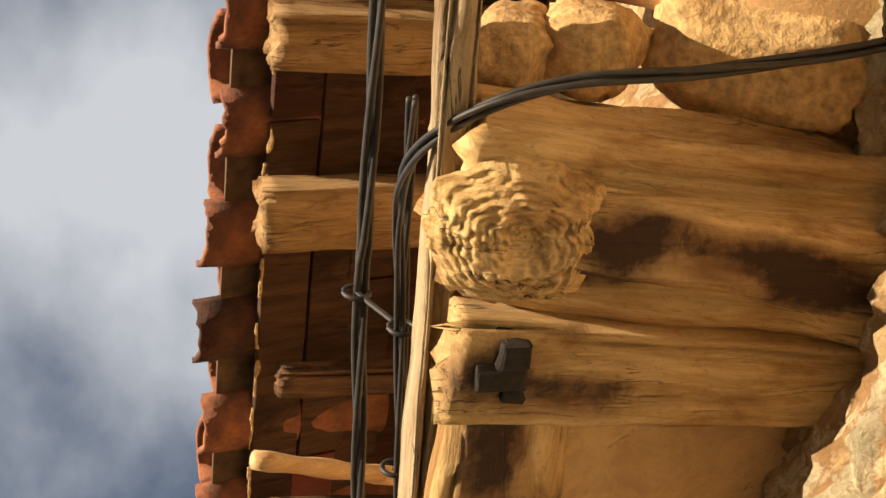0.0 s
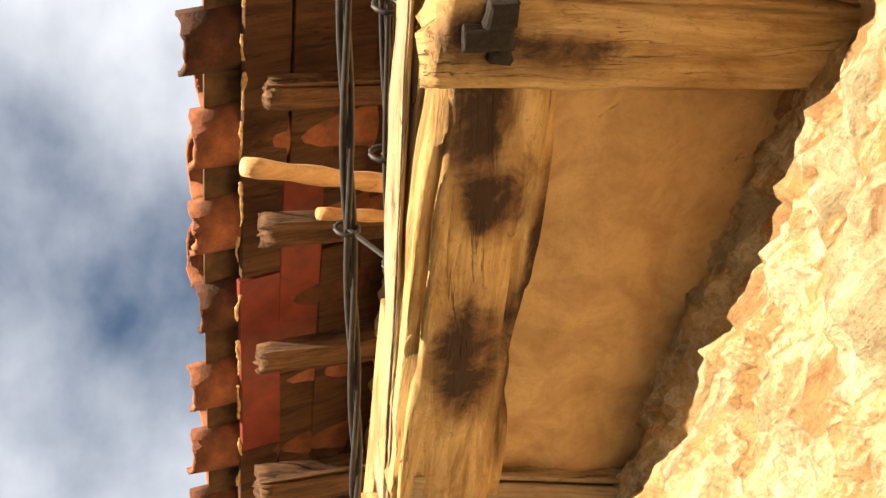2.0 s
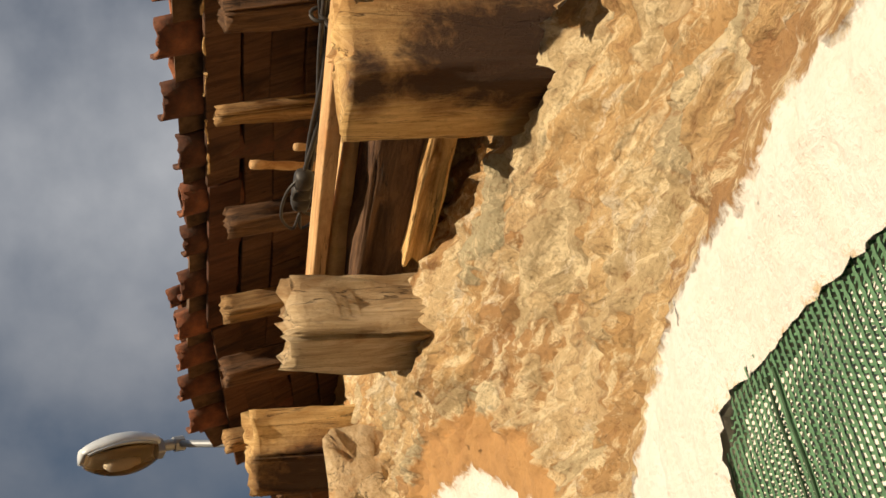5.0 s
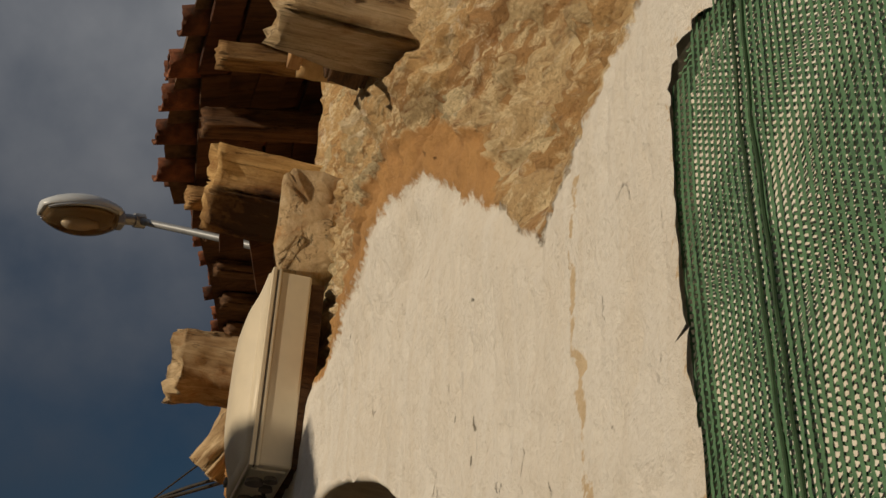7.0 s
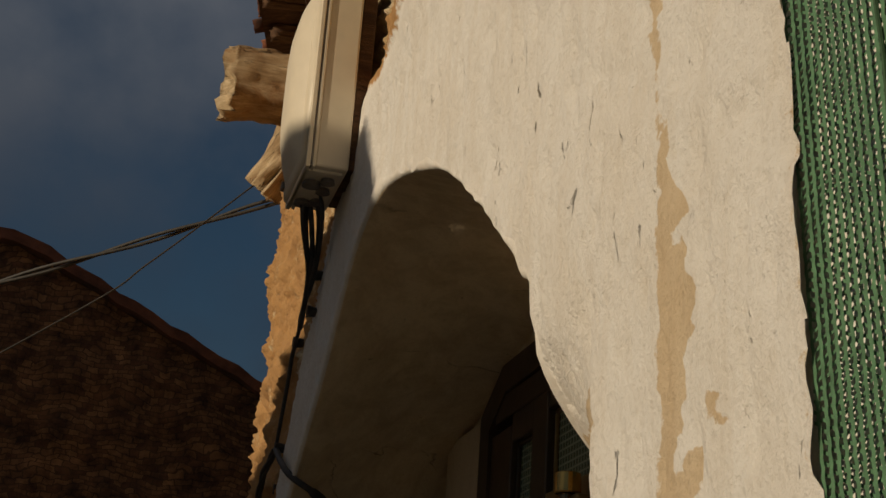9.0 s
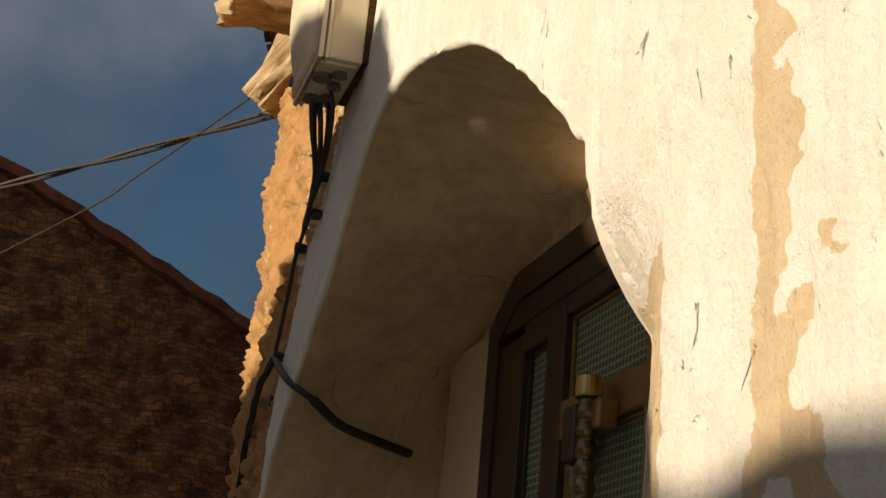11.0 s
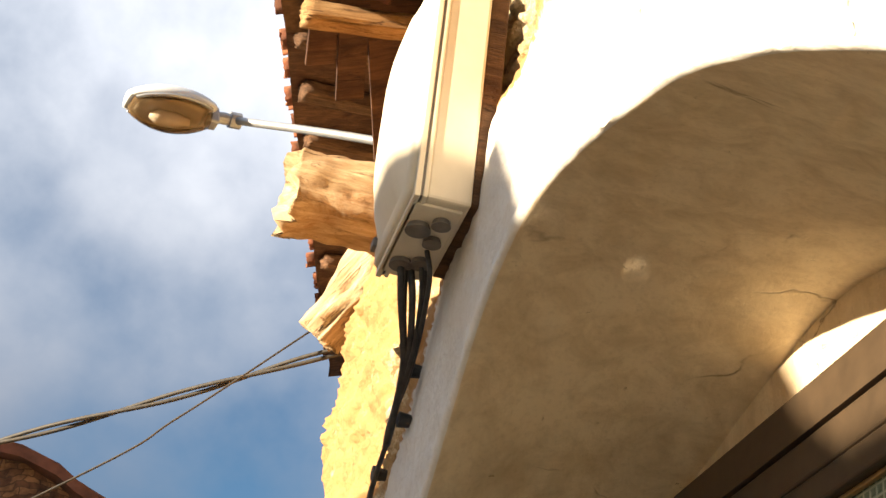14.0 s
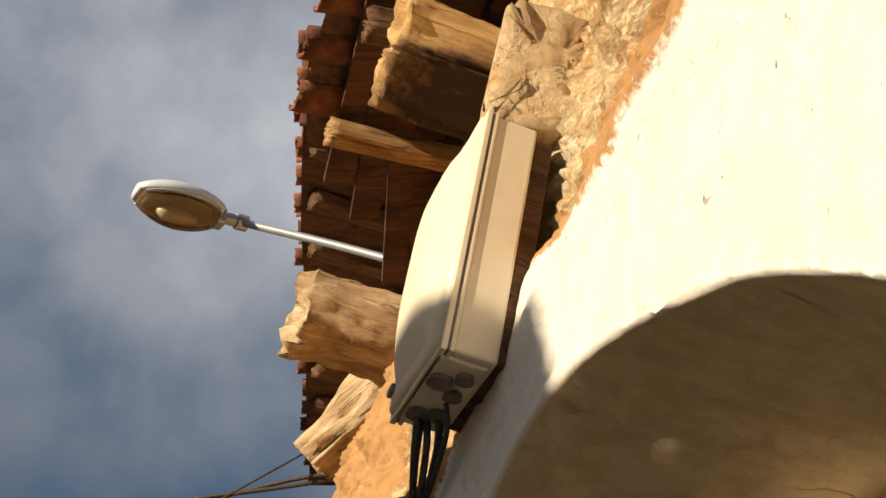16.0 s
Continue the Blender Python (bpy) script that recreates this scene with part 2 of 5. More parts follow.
WALLWOOD = wood("sun_bleached_log", (0.72, 0.58, 0.38), (0.58, 0.43, 0.25), (0.20, 0.12, 0.06), 30, 1.0, 0.8)
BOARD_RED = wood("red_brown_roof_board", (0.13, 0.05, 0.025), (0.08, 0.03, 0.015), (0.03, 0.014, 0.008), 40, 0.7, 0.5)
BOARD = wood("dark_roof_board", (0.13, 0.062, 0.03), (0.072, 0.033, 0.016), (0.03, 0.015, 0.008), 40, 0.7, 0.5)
PLANK = wood("orange_plank", (0.62, 0.40, 0.20), (0.50, 0.29, 0.13), (0.26, 0.13, 0.05), 45, 0.4, 0.8)
POLE = wood("bare_stick", (0.64, 0.44, 0.23), (0.52, 0.32, 0.15), (0.28, 0.15, 0.06), 40, 0.4, 0.8)
REDBOARD = plain("red_painted_board", (0.19, 0.028, 0.017), 0.6, 0, 0.35, 14, 0.2)
CABLE = plain("black_cable", (0.035, 0.03, 0.026), 0.55, 0, 0.4, 60)
CABLE_GREY = plain("grey_cable", (0.05, 0.044, 0.035), 0.6, 0, 0.4, 60)
PLASTIC = plain("cream_polyester", (0.70, 0.62, 0.47), 0.45, 0, 0.04, 20)
PLASTIC_DARK = plain("grey_grommet", (0.16, 0.14, 0.12), 0.6, 0, 0.2, 40)
IRON = plain("rusted_iron", (0.018, 0.012, 0.008), 0.9, 0.0, 0.5, 120, 0.5)
BRASS = plain("brass", (0.72, 0.46, 0.14), 0.22, 1.0, 0.15, 40)
BRONZE = plain("dark_bronze", (0.20, 0.14, 0.075), 0.25, 1.0, 0.2, 40)
DOOR = plain("brown_door_paint", (0.055, 0.036, 0.02), 0.4, 0.0, 0.2, 25)
DOOR_GOLD = plain("bronze_aluminium", (0.36, 0.24, 0.10), 0.35, 0.6, 0.1, 25)
LAMPGREY = plain("grey_lamp_metal", (0.36, 0.38, 0.40), 0.4, 0.5, 0.1, 20)
LAMPWHITE = plain("white_lamp_shell", (0.62, 0.66, 0.70), 0.35, 0.0, 0.06, 20)
NET = plain("green_shade_net", (0.085, 0.185, 0.095), 0.6, 0, 0.3, 60)
NET_DARK = plain("dark_green_seam", (0.03, 0.07, 0.03), 0.8, 0, 0.3, 60)
GROUND = plain("street_concrete", (0.42, 0.36, 0.27), 0.9, 0, 0.25, 3, 0.3)


def far_masonry():
    """Uneven courses of small dark stones."""
    m, t, b = nodes("dark_coursed_masonry", 0.95)
    c, mp = t.nodes.new("ShaderNodeTexCoord"), t.nodes.new("ShaderNodeMapping")
    mp.inputs["Rotation"].default_value = (radians(90), 0, 0)
    wn, ad = t.nodes.new("ShaderNodeTexNoise"), t.nodes.new("ShaderNodeVectorMath")
    wn.inputs["Scale"].default_value, wn.inputs["Detail"].default_value = 2.5, 4.0
    ad.operation = "MULTIPLY_ADD"
    ad.inputs[1].default_value = (0.30, 0.30, 0.30)
    t.links.new(c.outputs["Object"], wn.inputs["Vector"])
    t.links.new(wn.outputs["Color"], ad.inputs[0])
    t.links.new(c.outputs["Object"], ad.inputs[2])
    t.links.new(ad.outputs[0], mp.inputs["Vector"])
    br = t.nodes.new("ShaderNodeTexBrick")
    br.inputs["Scale"].default_value = 5.5
    br.inputs["Mortar Size"].default_value, br.inputs["Mortar Smooth"].default_value = 0.03, 0.4
    br.inputs["Color1"].default_value, br.inputs["Color2"].default_value = (0.21, 0.125, 0.072, 1), (0.09, 0.048, 0.032, 1)
    br.inputs["Mortar"].default_value = (0.07, 0.045, 0.03, 1)
    t.links.new(mp.outputs[0], br.inputs["Vector"])
    n = noise_tex(t, c.outputs["Object"], 5, 7, 0.7)
    col = mix(t, 1.0, br.outputs["Color"], ramp(t, n, [(0.36, (0.25, 0.23, 0.22)), (0.64, (1.3, 1.2, 1.05))]), "MULTIPLY")
    t.links.new(col, b.inputs["Base Color"])
    relief(t, b, mix(t, 0.5, br.outputs["Color"], n), 1.0, 0.05)
    return m


FARWALL = far_masonry()
FRONT = front_material()
HOUSE = plaster("opposite_render", (0.62, 0.54, 0.42), (0.45, 0.38, 0.28), 0.7)


def tile_material():
    m, t, b = nodes("terracotta", 0.85)
    v = coords(t)
    n, f = noise_tex(t, v, 12, 5, 0.65), noise_tex(t, v, 70, 4, 0.7)
    c = ramp(t, n, [(0.28, (0.06, 0.028, 0.018)), (0.45, (0.16, 0.055, 0.027)), (0.62, (0.27, 0.095, 0.04)), (0.78, (0.30, 0.18, 0.085))])
    c = mix(t, ramp(t, f, [(0.3, (0.6,) * 3), (0.48, (0, 0, 0))]), c, (0.09, 0.06, 0.035))
    t.links.new(randomised(t, c, 0.6), b.inputs["Base Color"])
    relief(t, b, f, 0.5, 0.006)
    return m


def glass_material():
    m, t, b = nodes("patterned_glass", 0.12)
    v = coords(t)
    ck = t.nodes.new("ShaderNodeTexVoronoi")
    ck.distance, ck.inputs["Scale"].default_value, ck.inputs["Randomness"].default_value = "CHEBYCHEV", 58, 0.0
    t.links.new(v, ck.inputs["Vector"])
    c = ramp(t, ck.outputs["Distance"], [(0.30, (0.13, 0.17, 0.11)), (0.46, (0.36, 0.40, 0.28))])
    t.links.new(c, b.inputs["Base Color"])
    relief(t, b, ck.outputs["Distance"], 0.8, 0.004)
    return m


TILE, GLASS = tile_material(), glass_material()


# ---- mesh helpers ----
def finish(name, bm, material, smooth=False):
    me = bpy.data.meshes.new(name)
    bm.normal_update()
    bm.to_mesh(me)
    bm.free()
    for m in material if isinstance(material, (list, tuple)) else (material,):
        me.materials.append(m)
    if smooth:
        for p in me.polygons:
            p.use_smooth = True
    return me


def part(name, bm, material, parent, label="", smooth=False):
    ob = new(name, finish(name, bm, material, smooth))
    ob.parent = parent
    return tagged(ob, label)


def thing(name, label, category, group="", at=(0, 0, 0)):
    ob = new(name)
    ob.empty_display_size = 0.05
    ob.location = at
    return tagged(ob, label, category, group)


def box(bm, lo, hi, bevel=0.0):
    m = Matrix.Translation([(a + b) / 2 for a, b in zip(lo, hi)]) @ Matrix.Diagonal([*(b - a for a, b in zip(lo, hi)), 1])
    vs = bmesh.ops.create_cube(bm, size=1.0, matrix=m)["verts"]
    if bevel:
        es = list({e for v in vs for e in v.link_edges})
        bmesh.ops.bevel(bm, geom=es, offset=bevel, segments=2, affect="EDGES", profile=0.5)
    return bm


def fbm(p, octaves=4):
    return noise.fractal(p, 0.9, 2.1, octaves, noise_basis="PERLIN_ORIGINAL")


def frame_from(p0, p1, up=(0, 0, 1)):
    """Local x runs from p0 to p1, local z close to up."""
    x = (Vector(p1) - Vector(p0)).normalized()
    y = Vector(up).cross(x).normalized()
    z = x.cross(y)
    m = Matrix((x, y, z)).transposed().to_4x4()
    m.translation = Vector(p0)
    return m


def timber_mesh(length, w, h, seed=0, rough=0.012, round_=0.25, taper=0.0, ragged=0.03, step=0.02, bow=0.0, cracks=True):
    """A hewn timber along +x from the origin: cross-section w by h, worn corners, checks and a ragged end at x = 0."""
    bm = bmesh.new()
    nu, nv = max(6, int(length / step)), 36
    rings = []
    off = Vector((seed * 7.31, seed * 3.17, seed * 1.9))
    for i in range(nu + 1):
        u = i / nu
        s = 1 - taper * u
        ring = []
        for k in range(nv):
            a = 2 * math.pi * k / nv
            c, d = math.cos(a), math.sin(a)
            e = 2 / (2 + 8 * (1 - round_))
            y = math.copysign(abs(c) ** e, c) * w / 2 * s
            z = math.copysign(abs(d) ** e, d) * h / 2 * s
            x = u * length
            p = Vector((x * 2.2, y * 9, z * 9)) + off
            n = fbm(p, 4) * rough
            g = fbm(Vector((x * 1.3, a * 3.2 + 40, seed)), 3)
            if cracks and g > 0.22:
                n -= min(0.022, (g - 0.22) * 0.10)
            grain = fbm(Vector((x * 2.0, a * 11, seed + 9)), 3) * rough * 0.45
            if i == 0:
                x += ragged * fbm(Vector((a * 4, seed, 3)), 3)
            f = 1 + (n + grain) / (0.5 * max(w, h))
            ring.append(bm.verts.new((x, y * f, z * f + bow * math.sin(math.pi * u))))
        rings.append(ring)
    for a, b in zip(rings, rings[1:]):
        for k in range(nv):
            bm.faces.new((a[k], b[k], b[(k + 1) % nv], a[(k + 1) % nv]))
    for ring, flip in ((rings[0], False), (rings[-1], True)):
        inner = ring
        for s in (0.7, 0.4):
            cen = sum((v.co for v in ring), Vector()) / nv
            nxt = []
            for k, v in enumerate(ring):
                q = cen + (v.co - cen) * s
                q.x += ragged * 0.8 * fbm(Vector((q.y * 60, q.z * 60, seed + s)), 3) - ragged * 0.15 * (1 - s)
                nxt.append(bm.verts.new(q))
            for k in range(nv):
                q = (inner[k], inner[(k + 1) % nv], nxt[(k + 1) % nv], nxt[k])
                bm.faces.new(q[::-1] if flip else q)
            inner = nxt
        bm.faces.new(inner[::-1] if flip else inner)
    bmesh.ops.recalc_face_normals(bm, faces=bm.faces)
    return bm


def timber(name, p0, p1, w, h, material, label, category="beam", group="", up=(0, 0, 1), patches=(), **kw):
    """A timber from p0 to p1; each entry is a centre and three radii of a dark patch: rot, and on one corbel painted
    shade.
    """
    me = finish(name, timber_mesh((Vector(p1) - Vector(p0)).length, w, h, **kw), material, True)
    m = frame_from(p0, p1, up)
    if patches:
        patches = [(c, [1.3 * k for k in r]) for c, r in patches]
        vals = []
        for v in me.vertices:
            p = m @ v.co
            best = max(1 - math.sqrt(sum(((p[k] - c[k]) / r[k]) ** 2 for k in range(3))) for c, r in patches)
            vals.append(max(0.0, min(1.0, 0.5 + 0.9 * best)))
        me.attributes.new("stain_shade", "FLOAT", "POINT").data.foreach_set("value", vals)
    ob = new(name, me)
    ob.matrix_world = m
    return tagged(ob, label, category, group)


def tube(bm, pts, r, sides=8, closed_ends=True):
    """A round tube through the points."""
    pts = [Vector(p) for p in pts]
    rings = []
    prev = Vector((0.31, 0.17, 0.93))
    for i, p in enumerate(pts):
        d = (pts[min(i + 1, len(pts) - 1)] - pts[max(i - 1, 0)]).normalized()
        x = prev.cross(d)
        if x.length < 1e-4:
            x = Vector((1, 0, 0)).cross(d)
        x.normalize()
        y = d.cross(x)
        rr = r[i] if isinstance(r, (list, tuple)) else r
        rings.append([bm.verts.new(p + (x * math.cos(2 * math.pi * k / sides) + y * math.sin(2 * math.pi * k / sides)) * rr) for k in range(sides)])
    for a, b in zip(rings, rings[1:]):
        for k in range(sides):
            bm.faces.new((a[k], a[(k + 1) % sides], b[(k + 1) % sides], b[k]))
    if closed_ends:
        bm.faces.new(rings[0][::-1])
        bm.faces.new(rings[-1])
    return bm


def smooth_line(pts, n=10):
    """Catmull-Rom through the points."""
    pts = [Vector(p) for p in pts]
    q = [2 * pts[0] - pts[1], *pts, 2 * pts[-1] - pts[-2]]
    out = []
    for a, b, c, d in zip(q, q[1:], q[2:], q[3:]):
        for k in range(n):
            s = k / n
            out.append(0.5 * (2 * b + (c - a) * s + (2 * a - 5 * b + 4 * c - d) * s * s + (3 * b - a - 3 * c + d) * s ** 3))
    return out + [pts[-1]]


def twisted(bm, pts, strands=3, r=0.006, spread=0.008, turns=8.0, sides=6, only=None):
    line = smooth_line(pts, 24)
    for s in range(strands) if only is None else (only,):
        path, dist = [], 0.0
        for i, p in enumerate(line):
            dist += (p - line[i - 1]).length if i else 0
            d = (line[min(i + 1, len(line) - 1)] - line[max(i - 1, 0)]).normalized()
            x = Vector((0.2, 0.1, 1)).cross(d).normalized()
            y = d.cross(x)
            a = dist * turns + 2 * math.pi * s / strands
            path.append(p + (x * math.cos(a) + y * math.sin(a)) * spread)
        tube(bm, path, r, sides)
    return bm


def rock(bm, centre, size, seed, rough=0.22, level=3):
    vs = bmesh.ops.create_icosphere(bm, subdivisions=level, radius=1.0)["verts"]
    for v in vs:
        d = v.co.normalized()
        f = 1 + rough * fbm(d * 1.6 + Vector((seed * 3.3, seed, 0)), 4) + 0.05 * fbm(d * 7 + Vector((seed, 0, seed)), 3)
        e = Vector([math.copysign(abs(c) ** 0.62, c) for c in d])
        v.co = Vector(centre) + Vector([a * b * f for a, b in zip(e, size)])


# ---- house front ----
GROUND_Z = 0.9
ARCH = [(2.70, 1.2), (2.70, 2.0), (2.70, 2.5), (2.695, 2.70), (2.675, 2.775), (2.625, 2.845), (2.585, 2.89), (2.580, 2.925), (2.592, 2.985), (2.632, 3.008), (2.680, 3.055), (2.78, 3.137), (2.93, 3.248), (3.135, 3.372),
        (3.35, 3.455), (3.55, 3.515), (3.72, 3.54), (3.92, 3.485), (4.07, 3.37), (4.22, 3.24), (4.44, 3.095), (4.75, 2.86), (4.84, 2.6), (4.86, 2.0), (4.86, 1.2)]
BACK = [(2.80, 1.2), (2.80, 2.0), (2.80, 2.5), (2.80, 2.8), (2.84, 2.98), (2.95, 3.1), (3.08, 3.22), (3.2, 3.31), (3.32, 3.385),
        (3.45, 3.44), (3.6, 3.475), (3.75, 3.475), (3.98, 3.43), (4.1, 3.40), (4.24, 3.37), (4.43, 3.30), (4.62, 3.24), (4.80, 3.1), (4.88, 2.4), (4.88, 1.2)]
NET_FAR, NET_NEAR, NET_TOP, NET_LOW = 1.90, 0.75, 3.435, 1.75
EDGE_R = 0.014


def net_side(z):
    """The far edge of the net, leaning a little, with a clipped upper corner."""
    return float(np.interp(z, (1.7, 2.74, 2.93, 3.05, 3.26, 3.36, 3.41, 3.45), (1.80, 1.863, 1.880, 1.893, 1.917, 1.915, 1.903, 1.855)))


def net_head(y):
    return float(np.interp(y, (0.7, 1.50, 1.60, 1.71, 1.85), (3.36, 3.405, 3.420, 3.437, 3.451)))



def resample(pts, n):
    p = np.array([q[:2] for q in smooth_line([(a, b, 0) for a, b in pts], 12)])
    s = np.r_[0, np.cumsum(np.hypot(*np.diff(p, axis=0).T))]
    u = np.linspace(0, s[-1], n)
    return np.c_[np.interp(u, s, p[:, 0]), np.interp(u, s, p[:, 1])]


def flare(y, z):
    """The worn, splayed corner of the doorway's near jamb: how far the front falls back there."""
    deep = float(np.interp(z, (2.775, 2.845, 2.89, 2.93), (0.145, 0.07, 0.018, 0.0)))
    return deep * max(0.0, min(1.0, (y - 2.34) / 0.34)) if y < 3.2 else 0.0


def wobble(k, n, seed, amp):
    return np.array([amp * fbm(Vector((k * i / n, seed, 0.5)), 3) for i in range(n)])


def bend(y):
    """How far the house front turns away at its far corner."""
    u = max(0.0, y - 5.5)
    return 0.35 * u * u


WHITE_EDGE = [(-4, 3.54), (1.38, 3.57), (1.56, 3.60), (1.93, 3.615), (2.12, 3.56), (2.2, 3.50), (2.32, 3.44), (2.5, 3.58), (2.78, 3.81), (3.1, 3.95),
              (3.3, 3.93), (3.65, 3.885), (4.0, 3.92), (4.2, 3.75), (4.42, 3.52), (4.57, 3.36), (4.8, 3.04), (4.92, 2.5), (5.0, 1.0), (5.1, 0.0), (12, -1)]


def white_top(y):
    return float(np.interp(y, [p[0] for p in WHITE_EDGE], [p[1] for p in WHITE_EDGE]))


def inside(curve, y, z):
    c, n = False, len(curve)
    for i in range(n):
        (y0, z0), (y1, z1) = curve[i], curve[i - 1]
        if (z0 > z) != (z1 > z) and y < (y1 - y0) * (z - z0) / (z1 - z0) + y0:
            c = not c
    return c


def front_wall():
    n_arch = 260
    arch = resample(ARCH, n_arch)
    mid = arch.mean(axis=0)
    nrm = np.gradient(arch, axis=0)
    nrm = np.c_[-nrm[:, 1], nrm[:, 0]]
    nrm /= np.linalg.norm(nrm, axis=1)[:, None]
    if np.sum(nrm * (arch - mid)) < 0:
        nrm = -nrm
    ragged = wobble(26, n_arch, 3, 0.010) + wobble(110, n_arch, 8, 0.012)
    hole = arch + nrm * (EDGE_R + ragged[:, None])
    ys = np.r_[np.arange(-0.6, 0.6, 0.15), np.arange(0.6, 6.3, 0.0125), np.arange(6.3, 7.81, 0.1)]
    zs = np.r_[np.arange(GROUND_Z - 0.1, 2.2, 0.1), np.arange(2.2, 4.75, 0.0125), np.arange(4.75, 5.62, 0.06)]
    ny, nz = len(ys), len(zs)
    yy, zz = np.meshgrid(ys, zs, indexing="ij")
    ringpts = np.vstack([hole, [[hole[-1, 0], GROUND_Z - 0.3], [hole[0, 0], GROUND_Z - 0.3]]])
    # inside test by rows
    hole_in = np.zeros((ny, nz), bool)
    ring = [tuple(p) for p in ringpts]
    lo, hi = hole.min(axis=0), hole.max(axis=0)
    for i in np.where((ys > lo[0] - 0.02) & (ys < hi[0] + 0.02))[0]:
        for j in np.where(zs < hi[1] + 0.02)[0]:
            hole_in[i, j] = inside(ring, ys[i], zs[j])
    net_in = (yy > NET_NEAR) & (yy < np.vectorize(net_side)(zz)) & (zz > NET_LOW) & (zz < np.vectorize(net_head)(yy))
    cut = hole_in | net_in
    cell = ~(cut[:-1, :-1] | cut[1:, :-1] | cut[:-1, 1:] | cut[1:, 1:])
    used = np.zeros((ny, nz), bool)
    for a in (0, 1):
        for b in (0, 1):
            used[a:ny - 1 + a, b:nz - 1 + b] |= cell
    border = np.zeros((ny, nz), bool)
    bad = ~cell
    for a in (0, 1):
        for b in (0, 1):
            border[a:ny - 1 + a, b:nz - 1 + b] |= bad
    border &= used
    flat = np.zeros((ny, nz), bool)
    for i, j in zip(*np.where(border)):
        p = np.array((yy[i, j], zz[i, j]))
        d = np.hypot(*(hole - p).T)
        k = d.argmin()
        if d[k] < 0.03:
            yy[i, j], zz[i, j] = hole[k]
            flat[i, j] = True
        elif NET_NEAR - 0.03 < p[0] < NET_FAR + 0.05 and NET_LOW - 0.03 < p[1] < NET_TOP + 0.05:
            rag = 0.007 * fbm(Vector((p[0] * 30, p[1] * 30, 7)), 3)
            if abs(p[0] - net_side(p[1])) < 0.014 and p[1] < 3.40:
                yy[i, j] = net_side(p[1]) - 0.004 + rag
            elif abs(p[1] - net_head(p[0])) < 0.014:
                zz[i, j] = net_head(p[0]) - 0.004 + rag
    index, verts, faces = {}, [], []
    white = np.zeros((ny, nz))
    for i in range(ny):
        wt = white_top(ys[i])
        for j in range(nz):
            if not used[i, j]:
                continue
            y, z = yy[i, j], zz[i, j]
            jag = 0.028 * fbm(Vector((y * 5, z * 5, 2)), 4) + 0.012 * fbm(Vector((y * 30, z * 18, 5)), 4)
            w = wt + jag - z
            white[i, j] = w
            x = bend(y) + 0.15 * max(0.0, min(1.0, (z - 4.32) / 0.22)) * max(0.0, min(1.0, (y - 4.45) / 0.45))
            up = max(0.0, min(1.0, (z - 3.75) / 0.35))
            x += up * float(np.interp(y, (1.3, 2.0, 2.4, 2.9, 3.5, 3.8, 4.5, 5.2), (0.075, 0.03, -0.035, -0.085, -0.07, 0.01, 0.0, 0.0)))
            if w > 0:
                x += 0.010 * fbm(Vector((y * 3.2, z * 3.2, 11)), 4) - 0.004 * abs(fbm(Vector((y * 34, z * 15, 21)), 3))
                q = fbm(Vector((y * 40, z * 13, 31)), 2)
                if q > 0.34:
                    x += 0.006
                x -= 0.012 * min(1.0, w / 0.05)
            else:
                calm = 1 - 0.35 * max(0.0, min(1.0, (y - 4.4) * 4))
                n1 = fbm(Vector((y * 2.2 + z * 1.2, z * 4.0, 41)), 5)
                n2 = noise.voronoi(Vector((y * 3.6 + 0.9 * n1, z * 12.0 + y * 1.2 + 1.2 * n1, 0.3)))[0]
                flake = fbm(Vector((y * 6, z * 21 + y * 2, 61)), 5)
                lump = 0.040 * n1 - calm * (0.05 * min(0.4, n2[1] - n2[0]) + 0.046 * abs(flake) + 0.012 * fbm(Vector((y * 45, z * 45, 51)), 3)) + 0.035
                near_white = min(1.0, -w / 0.10)
                x += near_white * lump - 0.010 * (1 - near_white)
            if flat[i, j]:
                x = bend(y) - 0.012
            x += flare(y, z)
            index[i, j] = len(verts)
            verts.append((x, y, z))
    coat, scar, ochre = (np.zeros(len(verts)) for _ in range(3))
    for i in range(ny - 1):
        for j in range(nz - 1):
            if cell[i, j]:
                faces.append((index[i, j], index[i, j + 1], index[i + 1, j + 1], index[i + 1, j]))
    for (i, j), k in index.items():
                w, y, z = white[i, j], yy[i, j], zz[i, j]
                edge = float(np.interp(z, (2.6, 2.92, 3.05, 3.18, 3.33, 3.58), (2.155, 2.151, 2.153, 2.195, 2.217, 2.178))) + 0.02 * fbm(Vector((z * 9, 1, 1)), 3)
                wide = float(np.interp(z, (2.4, 2.63, 2.8, 2.92, 2.98, 3.0, 3.1, 3.6), (0.12, 0.06, 0.11, 0.085, 0.03, 0.012, 0.018, 0.012))) * (1 + 1.2 * fbm(Vector((z * 14, y * 10, 1)), 4))
                d = min(edge - y, y - edge + wide)
                coat[k] = max(0.0, min(1.0, 0.5 + w * 13))
                rim = y - 2.36 + 0.05 * fbm(Vector((z * 7, 4, 4)), 3) if z < 2.80 and y < 3.2 else -1.0
                hem = max(abs(y - net_side(z)) if z < 3.40 else 1.0, 0.0)
                hem = min(hem, abs(z - net_head(y)) if y < 1.9 else 1.0)
                scar[k] = max(0.0, min(1.0, 0.5 + max(d, rim) * 22)) if z < 3.46 else 0.0
                scar[k] = max(scar[k], 0.50 - hem * 9)
                side = min(1.0, max(0.0, (y - 2.45) * 6)) * min(1.0, max(0.0, (4.75 - y) * 5))
                ochre[k] = side * max(0.0, min(1.0, 0.5 + (w + 0.13) * 6))
